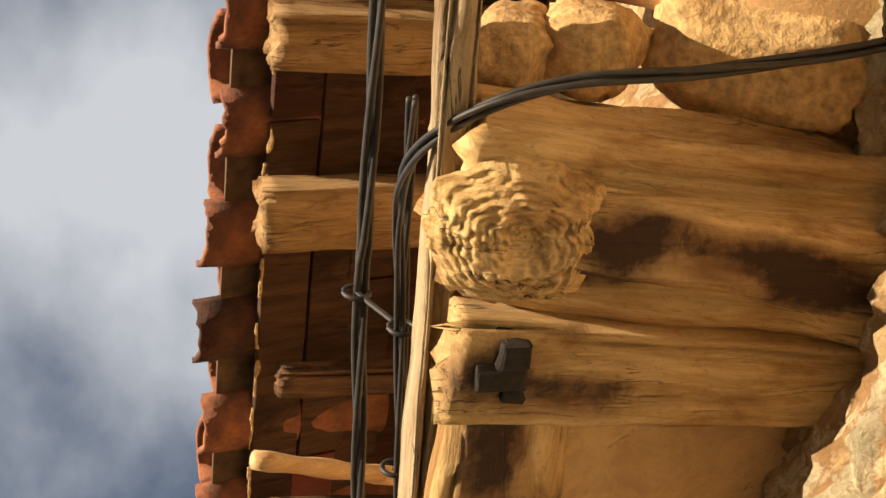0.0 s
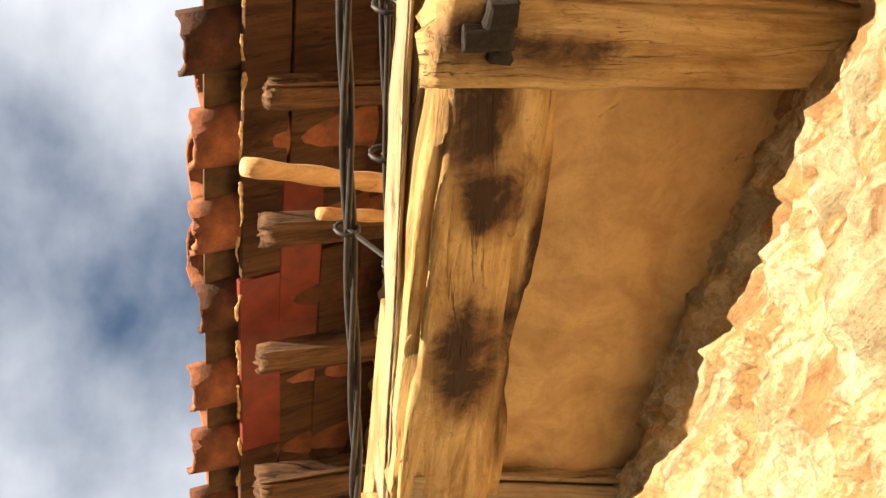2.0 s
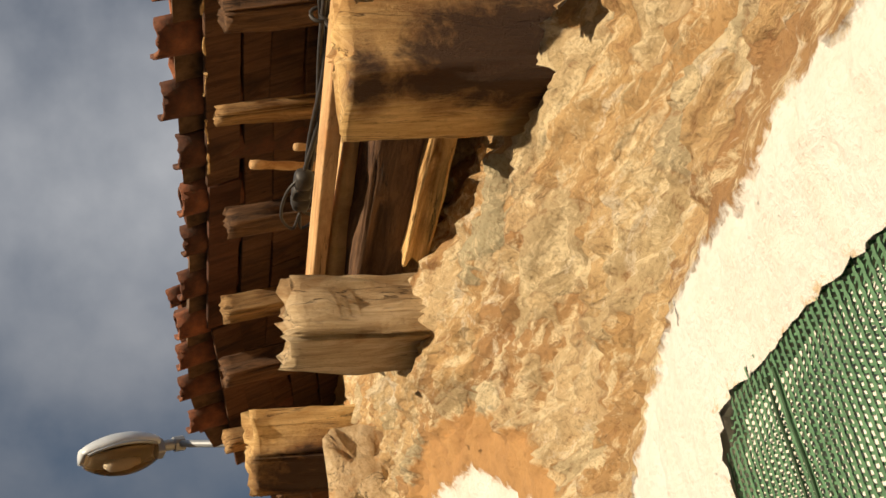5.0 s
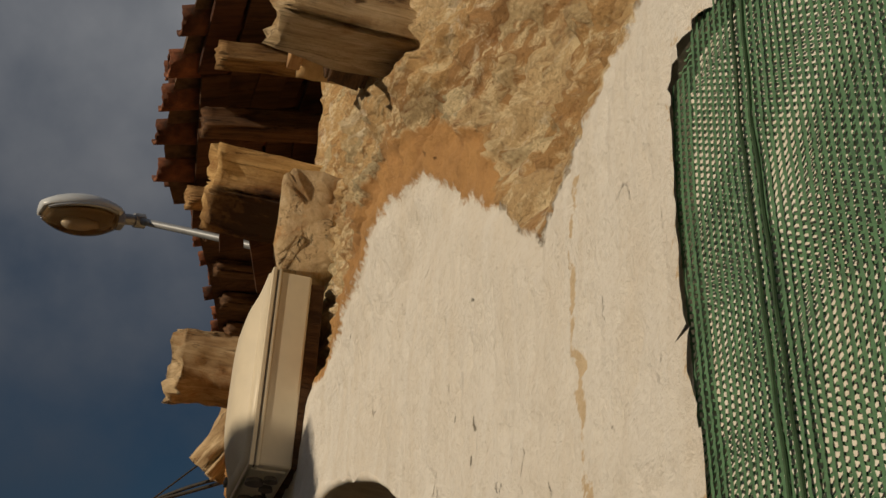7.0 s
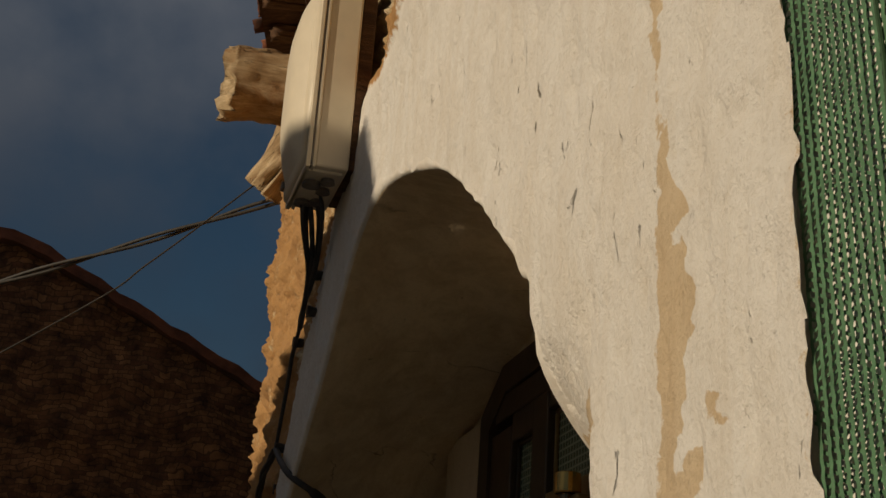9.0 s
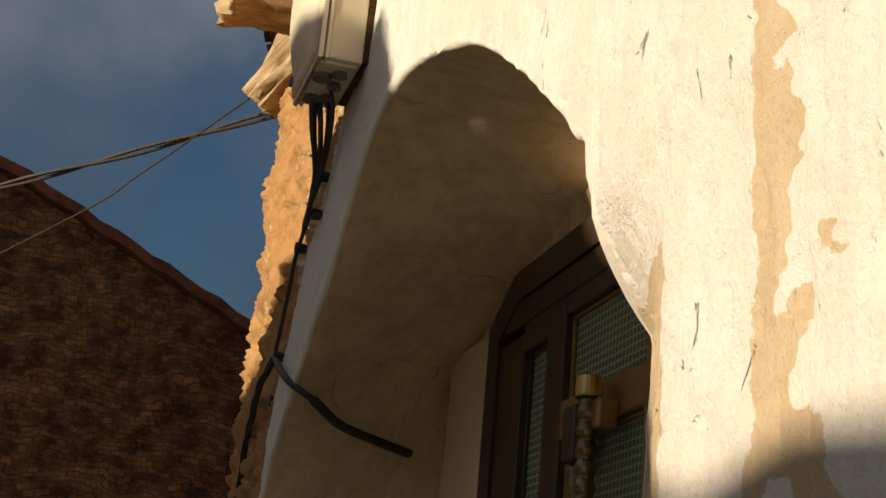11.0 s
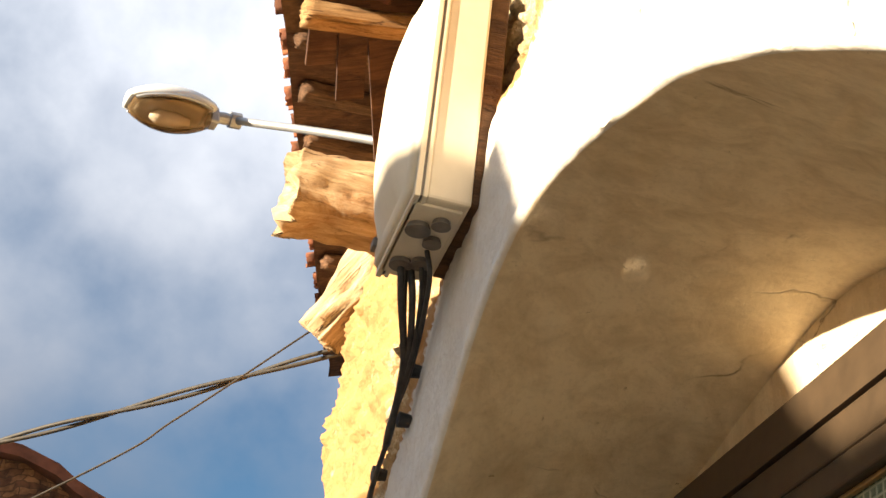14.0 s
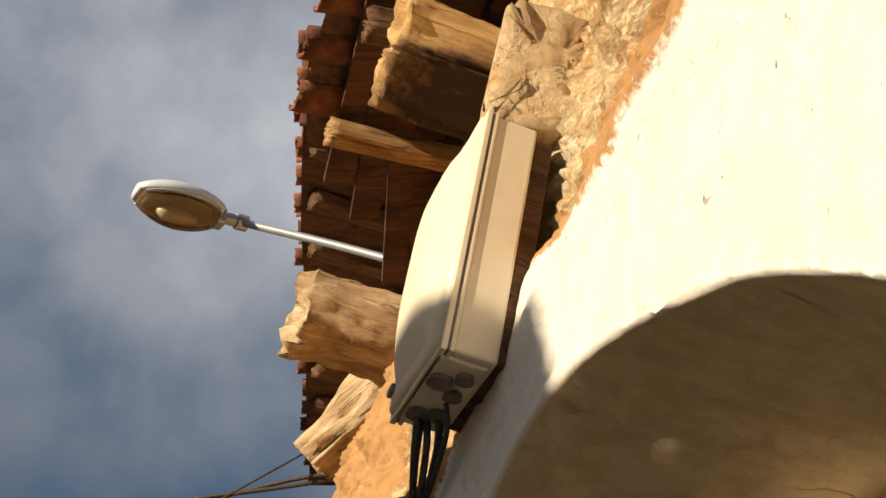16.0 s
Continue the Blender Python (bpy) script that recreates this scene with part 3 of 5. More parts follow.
                ochre[k] = max(ochre[k], min(0.58, (y - 4.6) * 2.2))
    me = bpy.data.meshes.new("wall_front")
    me.from_pydata(verts, [], faces)
    me.materials.append(FRONT)
    for nm, values in (("coat", coat), ("scar", scar), ("ochre", ochre)):
        me.attributes.new(nm, "FLOAT", "POINT").data.foreach_set("value", values)
    me.polygons.foreach_set("use_smooth", [True] * len(faces))
    me.update()
    ob = new("wall_front", me)
    tagged(ob, "rubble stone house front, whitewashed round the doorway", "wall", kind="structure")
    # arched recess behind the front
    back = resample(BACK, n_arch)
    bm = bmesh.new()
    rows = []
    prof = [(EDGE_R * (1 - math.cos(a)), EDGE_R * (1 - math.sin(a))) for a in np.linspace(0, math.pi / 2, 6)]
    for k in range(n_arch):
        row = []
        fl = flare(*arch[k])
        for px, po in [(0.03, EDGE_R + 0.035), (-0.012, EDGE_R + 0.002)]:
            y, z = arch[k] + nrm[k] * (po + ragged[k])
            row.append(bm.verts.new((px + fl, y, z)))
        for px, po in prof:
            y, z = arch[k] + nrm[k] * (po + ragged[k] * po / EDGE_R)
            row.append(bm.verts.new((px - 0.012 + fl, y, z)))
        for s in np.linspace(0.08, 1, 16):
            p = arch[k] * (1 - s) + back[k] * s
            w = 0.012 * abs(fbm(Vector((p[0] * 4, p[1] * 4, s * 2.2)), 4)) * min(1, 4 * s * (1.02 - s) + 0.2)
            near = max(0.0, min(1.0, (3.35 - p[0]) / 0.5))
            w += 0.008 * near * abs(fbm(Vector((p[1] * 7, 2, s)), 3))
            y, z = p + nrm[k] * w
            row.append(bm.verts.new((EDGE_R + fl + s * (0.49 - EDGE_R - fl), y, z)))
        rows.append(row)
    for a, b in zip(rows, rows[1:]):
        for k in range(len(a) - 1):
            f = bm.faces.new((a[k], b[k], b[k + 1], a[k + 1]))
            f.material_index = 0 if k < 6 else 1
    bmesh.ops.recalc_face_normals(bm, faces=bm.faces)
    ob = new("doorway_reveal", finish("doorway_reveal", bm, [WHITE, CREAM], True))
    tagged(ob, "cream plastered arched doorway reveal with cracks", "doorway", kind="structure")
    # back of the recess, floor slab of the sill, inner wall block
    bm = bmesh.new()
    box(bm, (0.485, 2.3, GROUND_Z - 0.1), (0.70, 3.0, 3.9))
    box(bm, (0.4875, 4.36, GROUND_Z - 0.1), (0.7025, 5.3, 3.9))
    box(bm, (0.49, 2.9, 3.345), (0.705, 4.6, 3.92))
    ob = new("wall_recess", finish("wall_recess", bm, CREAM))
    tagged(ob, "cream plastered wall round the door", "wall", kind="structure")
    bm = bmesh.new()
    box(bm, (0.452, 4.358, GROUND_Z - 0.1), (0.486, 4.70, 3.235), 0.008)
    tagged(new("door_jamb", finish("door_jamb", bm, JAMB)), "cream plastered jamb beside the door", "jamb", kind="structure")
    bm = bmesh.new()
    box(bm, (0.017, NET_NEAR - 0.05, NET_LOW - 0.05), (0.15, NET_FAR + 0.045, NET_TOP + 0.045))
    ob = new("wall_window_back", finish("wall_window_back", bm, WHITE))
    tagged(ob, "cream wall behind the shade net", "wall", kind="structure")
    for nm, lo, hi in (("jamb", (0.004, NET_FAR + 0.02, NET_LOW), (0.048, NET_FAR + 0.05, NET_TOP + 0.03)), ("jamb", (0.004, NET_NEAR - 0.03, NET_LOW), (0.048, NET_NEAR, NET_TOP + 0.01)),
                       ("lintel", (0.005, NET_NEAR - 0.02, NET_TOP + 0.02), (0.049, NET_FAR + 0.048, NET_TOP + 0.05))):
        bm = bmesh.new()
        box(bm, lo, hi)
        tagged(new("window_" + nm, finish("window_" + nm, bm, WHITE)), "whitewashed window reveal", "window reveal", kind="structure")
    # body of the house behind the front, with its ends
    bm = bmesh.new()
    box(bm, (0.02, -0.595, GROUND_Z - 0.1), (0.745, -0.4, 5.5))
    box(bm, (0.75, -0.6, GROUND_Z - 0.1), (4.5, 7.75, 5.5))
    tagged(new("wall_house_body", finish("wall_house_body", bm, RUBBLE)), "rubble stone body of the old house", "wall", kind="structure")


front_wall()

# ---- ledge of old timbers ----
log = timber("corbel", (-0.335, 1.03, 4.215), (0.25, 1.06, 4.20), 0.21, 0.20, OAK, "knotty oak log corbel with a gnarled end", "corbel", "corbels under the ledge", seed=1, rough=0.024, round_=0.92, ragged=0.03, step=0.010,
             patches=(((-0.02, 1.05, 4.12), (0.10, 0.020, 0.08)), ((-0.17, 1.03, 4.12), (0.07, 0.02, 0.08)), ((-0.20, 1.085, 4.12), (0.06, 0.018, 0.08)), ((0.05, 1.085, 4.12), (0.07, 0.018, 0.08))))
timber("corbel", (-0.325, 1.205, 4.195), (0.25, 1.215, 4.19), 0.115, 0.16, OAK, "oak corbel with dark marks beside an iron nail", "corbel", "corbels under the ledge", seed=2, rough=0.010, step=0.012, patches=(((-0.215, 1.222, 4.115), (0.10, 0.020, 0.05)), ((-0.285, 1.20, 4.115), (0.045, 0.035, 0.05))))
timber("corbel", (-0.295, 2.185, 4.23), (0.25, 2.16, 4.215), 0.17, 0.19, OAK, "thick oak corbel, dark along its near lower side", "corbel", "corbels under the ledge", seed=3, rough=0.014, ragged=0.025, step=0.010, round_=0.35, cracks=False, patches=(((-0.03, 2.115, 4.17), (0.20, 0.065, 0.12)), ((-0.12, 2.13, 4.14), (0.14, 0.035, 0.08)), ((-0.27, 2.14, 4.15), (0.035, 0.05, 0.05))))
timber("corbel", (-0.325, 2.90, 4.225), (0.25, 2.90, 4.215), 0.15, 0.15, OAK_GREY, "bleached oak corbel with a rough end", "corbel", "corbels under the ledge", seed=4, rough=0.018, ragged=0.04)
# the dark patch puts the shade of this corbel's underside into its colour
timber("corbel", (-0.295, 4.42, 4.73), (0.25, 4.42, 4.73), 0.25, 0.18, OAK, "worn oak corbel, shade painted on its underside", "corbel", "corbels under the ledge", seed=5, rough=0.018, ragged=0.04, patches=(((-0.02, 4.42, 4.63), (0.30, 0.20, 0.09)),))
timber("corbel", (-0.235, 5.42, 4.61), (0.35, 5.42, 4.60), 0.25, 0.27, OAK_GREY, "splintered grey oak corbel end", "corbel", "corbels under the ledge", seed=6, rough=0.06, ragged=0.06, round_=1.0, step=0.010)
timber("corbel", (-0.025, 5.93, 4.41), (0.16, 5.76, 4.66), 0.12, 0.14, OAK_GREY, "short gnarled oak stub, weathered pale", "corbel", "corbels under the ledge", seed=7, rough=0.05, ragged=0.015, round_=1.0, taper=-0.5, step=0.012)
wall_log = timber("wall_timber", (-0.035, 3.97, 4.41), (0.03, 4.32, 4.48), 0.20, 0.28, WALLWOOD, "cracked bleached timber set in the wall", "timber", seed=8, rough=0.014, ragged=0.02, round_=0.6, step=0.010, cracks=True)
bm = bmesh.new()
rock(bm, (0, 0, 0), (0.012, 0.024, 0.028), 4, 0.3, 3)
knot_hole = new("knot_hole", finish("knot_hole", bm, IRON, True))
knot_hole.parent = wall_log
knot_hole.matrix_local = wall_log.matrix_world.inverted() @ pose(-0.118, 4.05, 4.35)
tagged(knot_hole, "dark rotten knot hole")
timber("plate_beam", (-0.25, 1.26, 4.20), (-0.232, 1.93, 4.205), 0.15, 0.12, OAK, "oak plate beam with dark stains and bark edge", "beam", seed=9, rough=0.014, round_=0.35, ragged=0.0, step=0.012,
       patches=(((-0.262, 1.32, 4.14), (0.035, 0.075, 0.06)), ((-0.232, 1.43, 4.14), (0.035, 0.055, 0.06)), ((-0.235, 1.67, 4.14), (0.045, 0.09, 0.06)), ((-0.17, 1.60, 4.14), (0.012, 0.2, 0.06))))
timber("edge_beam", (-0.37, 0.55, 4.225), (-0.285, 2.02, 4.235), 0.028, 0.09, OAK_GREY, "bleached cracked edge board of the ledge", "board", seed=10, rough=0.018, ragged=0.02, round_=0.5)
timber("edge_plank", (-0.275, 1.82, 4.40), (-0.235, 3.35, 4.45), 0.03, 0.075, PLANK, "sawn orange plank along the ledge", "plank", seed=11, rough=0.002, round_=0.1, ragged=0.002, cracks=False, step=0.05)
timber("inner_beam", (-0.16, 2.26, 4.33), (-0.125, 3.3, 4.42), 0.10, 0.12, OAK_DARK, "dark inner beam of the ledge", "beam", seed=12, rough=0.012)
timber("strut", (-0.10, 2.30, 4.28), (-0.09, 2.80, 4.30), 0.05, 0.06, OAK, "short pale oak filler piece", "timber", seed=13, rough=0.01)
timber("filler_board", (-0.285, 1.915, 4.18), (0.05, 1.955, 4.185), 0.06, 0.05, OAK_GREY, "pale board beside the thick corbel", "board", seed=14, rough=0.006, ragged=0.01)
timber("filler_board", (-0.19, 1.80, 4.18), (-0.17, 1.92, 4.185), 0.03, 0.05, OAK_GREY, "pale upright chip of board", "board", seed=15, rough=0.006, ragged=0.01)


def slab(name, y0, y1, x0, x1, z, material, label, category="soffit", tilt=0.0):
    """Rough soffit between the corbels."""
    bm = bmesh.new()
    nx, ny = max(4, int((x1 - x0) / 0.02)), max(4, int((y1 - y0) / 0.02))
    top, low = [], []
    for i in range(nx + 1):
        a, b = [], []
        for j in range(ny + 1):
            x, y = x0 + (x1 - x0) * i / nx, y0 + (y1 - y0) * j / ny
            a.append(bm.verts.new((x, y, z + tilt * (x - x0) + 0.018 * fbm(Vector((x * 7, y * 7, z)), 5))))
            b.append(bm.verts.new((x, y, z + tilt * (x - x0) + 0.07)))
        low.append(a)
        top.append(b)
    for g, f in ((low, 1), (top, -1)):
        for i in range(nx):
            for j in range(ny):
                bm.faces.new((g[i][j], g[i][j + 1], g[i + 1][j + 1], g[i + 1][j])[::f])
    for i in range(nx):
        bm.faces.new((low[i][0], low[i + 1][0], top[i + 1][0], top[i][0]))
        bm.faces.new((low[i][ny], top[i][ny], top[i + 1][ny], low[i + 1][ny]))
    for j in range(ny):
        bm.faces.new((low[0][j], top[0][j], top[0][j + 1], low[0][j + 1]))
        bm.faces.new((low[nx][j], low[nx][j + 1], top[nx][j + 1], top[nx][j]))
    bmesh.ops.recalc_face_normals(bm, faces=bm.faces)
    return tagged(new(name, finish(name, bm, material, True)), label, category, kind="structure")


# gnarled whorl on the log's end
bm = bmesh.new()
rows = []
for i in range(51):
    row = []
    for k in range(72):
        u, a = i / 50, 2 * math.pi * k / 72
        swirl = u * (1 + 0.22 * fbm(Vector((math.cos(a) * 1.5, math.sin(a) * 1.5, 1)), 3))
        d = Vector((math.cos(a) * u, math.sin(a) * u, 0))
        warp = fbm(d * 2.2 + Vector((4, 1, 0)), 4)
        h = 0.052 * (1 - u * u) - 0.014 + 0.0034 * math.sin(u * 74 + 6 * warp + 2.5 * math.sin(a)) * min(1, 2 * (1 - u) + 0.35) * (0.6 + fbm(d * 5 + Vector((0, 7, 2)), 3))
        h += 0.007 * fbm(d * 9 + Vector((3, 3, 3)), 4) - 0.030 * math.exp(-(u / 0.28) ** 2)
        row.append(bm.verts.new((0.06 + 0.095 * swirl * math.cos(a), 0.01 + 0.085 * swirl * math.sin(a), -0.09 - h)))
    rows.append(row)
for a, b in zip(rows, rows[1:]):
    for k in range(72):
        bm.faces.new((a[k], b[k], b[(k + 1) % 72], a[(k + 1) % 72]))
bmesh.ops.recalc_face_normals(bm, faces=bm.faces)
part("knot", bm, OAK, log, "gnarled whorl of grain", True)
slab("soffit", 1.25, 1.93, -0.19, 0.2, 4.185, SOFFIT, "brown plaster soffit between two corbels")
slab("soffit", 2.25, 3.4, -0.22, 0.2, 4.44, SOFFIT, "dark plaster soffit under the ledge")
slab("soffit", 0.2, 0.87, -0.33, 0.2, 4.44, OCHRE, "ochre plastered soffit with a grey patch", tilt=-0.52)

stones = thing("stone_infill", "rough ochre stones packed between the corbels", "stonework", at=(0, 0.85, 4.2))
for k, (c, s) in enumerate((((0.0, 0.90, 4.30), (0.125, 0.065, 0.08)), ((-0.19, 0.905, 4.30), (0.055, 0.045, 0.06)), ((0.16, 0.945, 4.28), (0.06, 0.07, 0.08)), ((-0.27, 0.915, 4.30), (0.04, 0.045, 0.06)))):
    bm = bmesh.new()
    rock(bm, (0, 0, 0), s, k + 1, 0.16, 4)
    o = part("stone", bm, STONE, stones, smooth=True)
    o.matrix_local = pose(c[0], c[1] - 0.85, c[2] - 4.2, 0, 26, 0)

nail = thing("iron_nail", "rusted square iron nail driven into the corbel", "nail", at=(-0.285, 1.185, 4.10))
for nm, lo, hi, sd in (("head", (-0.002, -0.030, -0.004), (0.034, 0.002, 0.04), 1), ("shank", (-0.022, 0.0, -0.002), (0.034, 0.026, 0.04), 2), ("bent_tip", (0.008, 0.025, 0.0), (0.034, 0.044, 0.03), 3)):
    bm = box(bmesh.new(), lo, hi, 0.006)
    for v in bm.verts:
        v.co += Vector((fbm(v.co * 60 + Vector((sd, 0, 0)), 3), fbm(v.co * 60 + Vector((0, sd, 5)), 3), 0)) * 0.006
    part(nm, bm, IRON, nail)

# ---- roof edge ----
EAVE = [(-0.8, -0.565), (1.5, -0.562), (2.7, -0.545), (3.7, -0.515), (4.5, -0.47), (5.1, -0.48), (5.5, -0.455), (5.75, -0.38), (6.25, -0.26), (6.7, -0.12), (7.4, 0.05), (8.2, 0.28)]


def eave(y):
    return float(np.interp(y, [p[0] for p in EAVE], [p[1] for p in EAVE]))


def tile_mesh(name, length, r0, r1, up, seed):
    """A half-round clay tile along +x, opening down (cover) or up (channel)."""
    bm = bmesh.new()
    n, nl, th = 14, 7, 0.013
    outer, inner = [], []
    for i in range(nl + 1):
        u = i / nl
        r = r0 + (r1 - r0) * u
        a, b = [], []
        for k in range(n + 1):
            g = math.pi * (0.1 + 0.8 * k / n)
            w = 1 + 0.03 * fbm(Vector((u * 3, g * 2, seed)), 3)
            jag = 0.007 * fbm(Vector((g * 3, seed, 2)), 3) if i == 0 else 0
            for lst, q in ((a, r * w), (b, (r - th) * w)):
                lst.append(bm.verts.new((u * length + jag, q * math.cos(g), 0.85 * q * math.sin(g) * (1 if up else -1))))
        outer.append(a)
        inner.append(b)
    for i in range(nl):
        for k in range(n):
            bm.faces.new((outer[i][k], outer[i + 1][k], outer[i + 1][k + 1], outer[i][k + 1]))
            bm.faces.new((inner[i][k], inner[i][k + 1], inner[i + 1][k + 1], inner[i + 1][k]))
    for i in (0, nl):
        for k in range(n):
            bm.faces.new((outer[i][k], outer[i][k + 1], inner[i][k + 1], inner[i][k]))
    for k in (0, n):
        for i in range(nl):
            bm.faces.new((outer[i][k], inner[i][k], inner[i + 1][k], outer[i + 1][k]))
    bmesh.ops.recalc_face_normals(bm, faces=bm.faces)
    return finish(name, bm, TILE, True)


channels = [tile_mesh("channel_tile", 0.42, 0.082, 0.098, False, s) for s in range(4)]
covers = [tile_mesh("cover_tile", 0.42, 0.104, 0.085, True, s + 9) for s in range(4)]
roof = thing("tiled_roof", "old terracotta barrel tile roof with ragged eave", "roof", at=(0, 0, 5.45))
roof["kind"] = "structure"
rnd = random.Random(4)
SLOPE = 17
y, k = -0.60, 0
while y < 5.75:
    for mesh, dy, dx, dz in ((channels[k % 4], 0, 0.0, 0.045), (covers[k % 4], 0.119, 0.05, 0.05)):
        for course in range(2):
            yy = y + dy + rnd.uniform(-0.008, 0.008)
            x = eave(yy) + dx + rnd.uniform(-0.022, 0.022) + course * 0.34
            z = 5.45 + dz + rnd.uniform(-0.008, 0.008) + course * 0.34 * math.tan(radians(SLOPE))
            o = new("tile", mesh)
            o.parent = roof
            o.matrix_local = pose(x, yy, z - 5.45, 0, -SLOPE + rnd.uniform(-2, 2), rnd.uniform(-4, 4))
    y += 0.238 + rnd.uniform(-0.012, 0.012)
    k += 1
bm = bmesh.new()
for i in range(32):
    y0 = -0.6 + i * 0.2
    a, b = eave(y0) + 0.045, eave(y0 + 0.2) + 0.045
    q = [bm.verts.new(p) for p in ((a, y0, 0.025), (b, y0 + 0.2, 0.025), (b + 0.4, y0 + 0.2, 0.147), (a + 0.4, y0, 0.147), (a, y0, 0.115), (b, y0 + 0.2, 0.115), (b + 0.4, y0 + 0.2, 0.237), (a + 0.4, y0, 0.237))]
    for f in ((0, 3, 2, 1), (4, 5, 6, 7), (0, 1, 5, 4), (2, 3, 7, 6)):
        bm.faces.new([q[t] for t in f])
part("bedding", bm, plain("dark_bedding_mortar", (0.11, 0.065, 0.035), 0.95, 0, 0.5, 25, 0.6), roof, "dark mortar bedding under the tiles")
# rest of the roof slope, higher up and out of sight from the street
bm = bmesh.new()
for j in range(-4, 23):
    for i in range(12):
        yy, x = 0.30 + j * 0.238, eave(0.30 + j * 0.238) + 0.75 + i * 0.33
        z = 0.07 + 0.75 * math.tan(radians(SLOPE)) + i * 0.33 * math.tan(radians(SLOPE))
        vs = [bm.verts.new((x + a * 0.36, yy + 0.119 * math.cos(g), z + a * 0.36 * math.tan(radians(SLOPE)) + 0.08 * math.sin(g) - 0.02)) for a in (0, 1) for g in np.linspace(0, math.pi, 6)]
        for q in range(5):
            bm.faces.new((vs[q], vs[q + 1], vs[q + 7], vs[q + 6]))
part("upper_tiles", bm, TILE, roof)["kind"] = "stuff"

# roof of the next house, higher and further along
NEXT = [(6.9, -0.43), (7.55, -0.303), (8.29, -0.126), (8.96, 0.08), (9.99, 0.333), (11.2, 0.67)]
next_house = thing("neighbour_house", "taller stone house next door with a terracotta tile eave", "house", at=(0, 7.0, GROUND_Z))


def next_eave(y):
    return float(np.interp(y, [p[0] for p in NEXT], [p[1] for p in NEXT]))


NEXT_Z = 6.9 - GROUND_Z
bm = bmesh.new()
lo = [(next_eave(y) + 0.78, y - 7.0) for y in (7.0, 8.0, 9.0, 10.0, 11.2)] + [(4.0, 4.2), (4.0, 0.0)]
ends = [[bm.verts.new((x, y, z)) for x, y in lo] for z in (-0.1, NEXT_Z + 0.1)]
for a in range(len(lo)):
    b = (a + 1) % len(lo)
    bm.faces.new((ends[0][a], ends[0][b], ends[1][b], ends[1][a]))
bm.faces.new(ends[1])
bmesh.ops.recalc_face_normals(bm, faces=bm.faces)
part("wall", bm, RUBBLE, next_house)
next_roof = part("roof_deck", bmesh.new(), BOARD, next_house, "dark board deck under the tiles")
bm = bmesh.new()
deck = [[bm.verts.new((x, y - 7.0, NEXT_Z + z)) for x, z in ((next_eave(y) + 0.06, 0.0), (4.1, 1.1), (4.1, 1.16), (next_eave(y) + 0.06, 0.06))] for y in np.linspace(6.9, 11.3, 23)]
for a, b in zip(deck, deck[1:]):
    for k in range(4):
        bm.faces.new((a[k], a[(k + 1) % 4], b[(k + 1) % 4], b[k]))
bm.to_mesh(next_roof.data)
bm.free()
y, k = 6.95, 0
while y < 11.0:
    for mesh, dy, dx, dz in ((channels[k % 4], 0, 0.0, 0.08), (covers[k % 4], 0.119, 0.04, 0.09)):
        yy = y + dy + rnd.uniform(-0.008, 0.008)
        o = new("tile", mesh)
        o.parent = next_roof
        o.matrix_local = pose(next_eave(yy) + dx + rnd.uniform(-0.03, 0.03), yy - 7.0, NEXT_Z + dz + rnd.uniform(-0.01, 0.01), 0, -SLOPE + rnd.uniform(-2, 2), rnd.uniform(-4, 4) - 14)
    y += 0.238
    k += 1
for k in range(9):
    y = 7.1 + k * 0.42
    bm = timber_mesh(0.62, 0.10, 0.09, seed=60 + k, rough=0.01, ragged=0.02, step=0.05)
    o = part("rafter_end", bm, OAK_DARK, next_house, smooth=True)
    o.matrix_local = pose(next_eave(y) + 0.13, y - 7.0, NEXT_Z - 0.035, 0, -12, 14)

# boards over the rafters
boards = thing("eave_boards", "dark weathered boards lining the eave", "boards", at=(0, 0, 5.42))
boards["kind"] = "structure"
for row in range(7):
    y = -0.6 + rnd.uniform(0, 0.3)
    while y < 5.75:
        w, length = 0.104, rnd.uniform(0.5, 1.3)
        x0 = 0.125 + row * 0.097
        if eave(y) + x0 < bend(y) + 0.12:
            bm = bmesh.new()
            box(bm, (0, 0.004, 0), (w, length - 0.004, 0.02), 0.003)
            red = row < 2 and (2.30 < y + length / 2 < 2.95)
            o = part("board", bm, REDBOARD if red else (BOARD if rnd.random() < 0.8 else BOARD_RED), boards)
            o.matrix_local = pose(eave(y) + x0 + rnd.uniform(-0.004, 0.004), y, -0.016 + x0 * math.tan(radians(SLOPE)) + rnd.uniform(-0.002, 0.004), rnd.uniform(-0.3, 0.3), -SLOPE + rnd.uniform(-3, 0), rnd.uniform(-1.0, 1.0) - math.degrees(math.atan2(eave(y + length) - eave(y), length)))
        y += length
bm = bmesh.new()
for i in range(-4, 29):
    y0, y1 = 0.1 + i * 0.2, 0.3 + i * 0.2
    a, b = eave(y0) + 0.30, eave(y1) + 0.30
    q = [bm.verts.new(p) for p in ((a, y0, 0.16), (b, y1, 0.16), (4.6, y1, 1.45), (4.6, y0, 1.45), (a, y0, 0.20), (b, y1, 0.20), (4.6, y1, 1.49), (4.6, y0, 1.49))]
    for f in ((0, 3, 2, 1), (4, 5, 6, 7), (0, 1, 5, 4), (2, 3, 7, 6)):
        bm.faces.new([q[t] for t in f])
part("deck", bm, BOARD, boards)

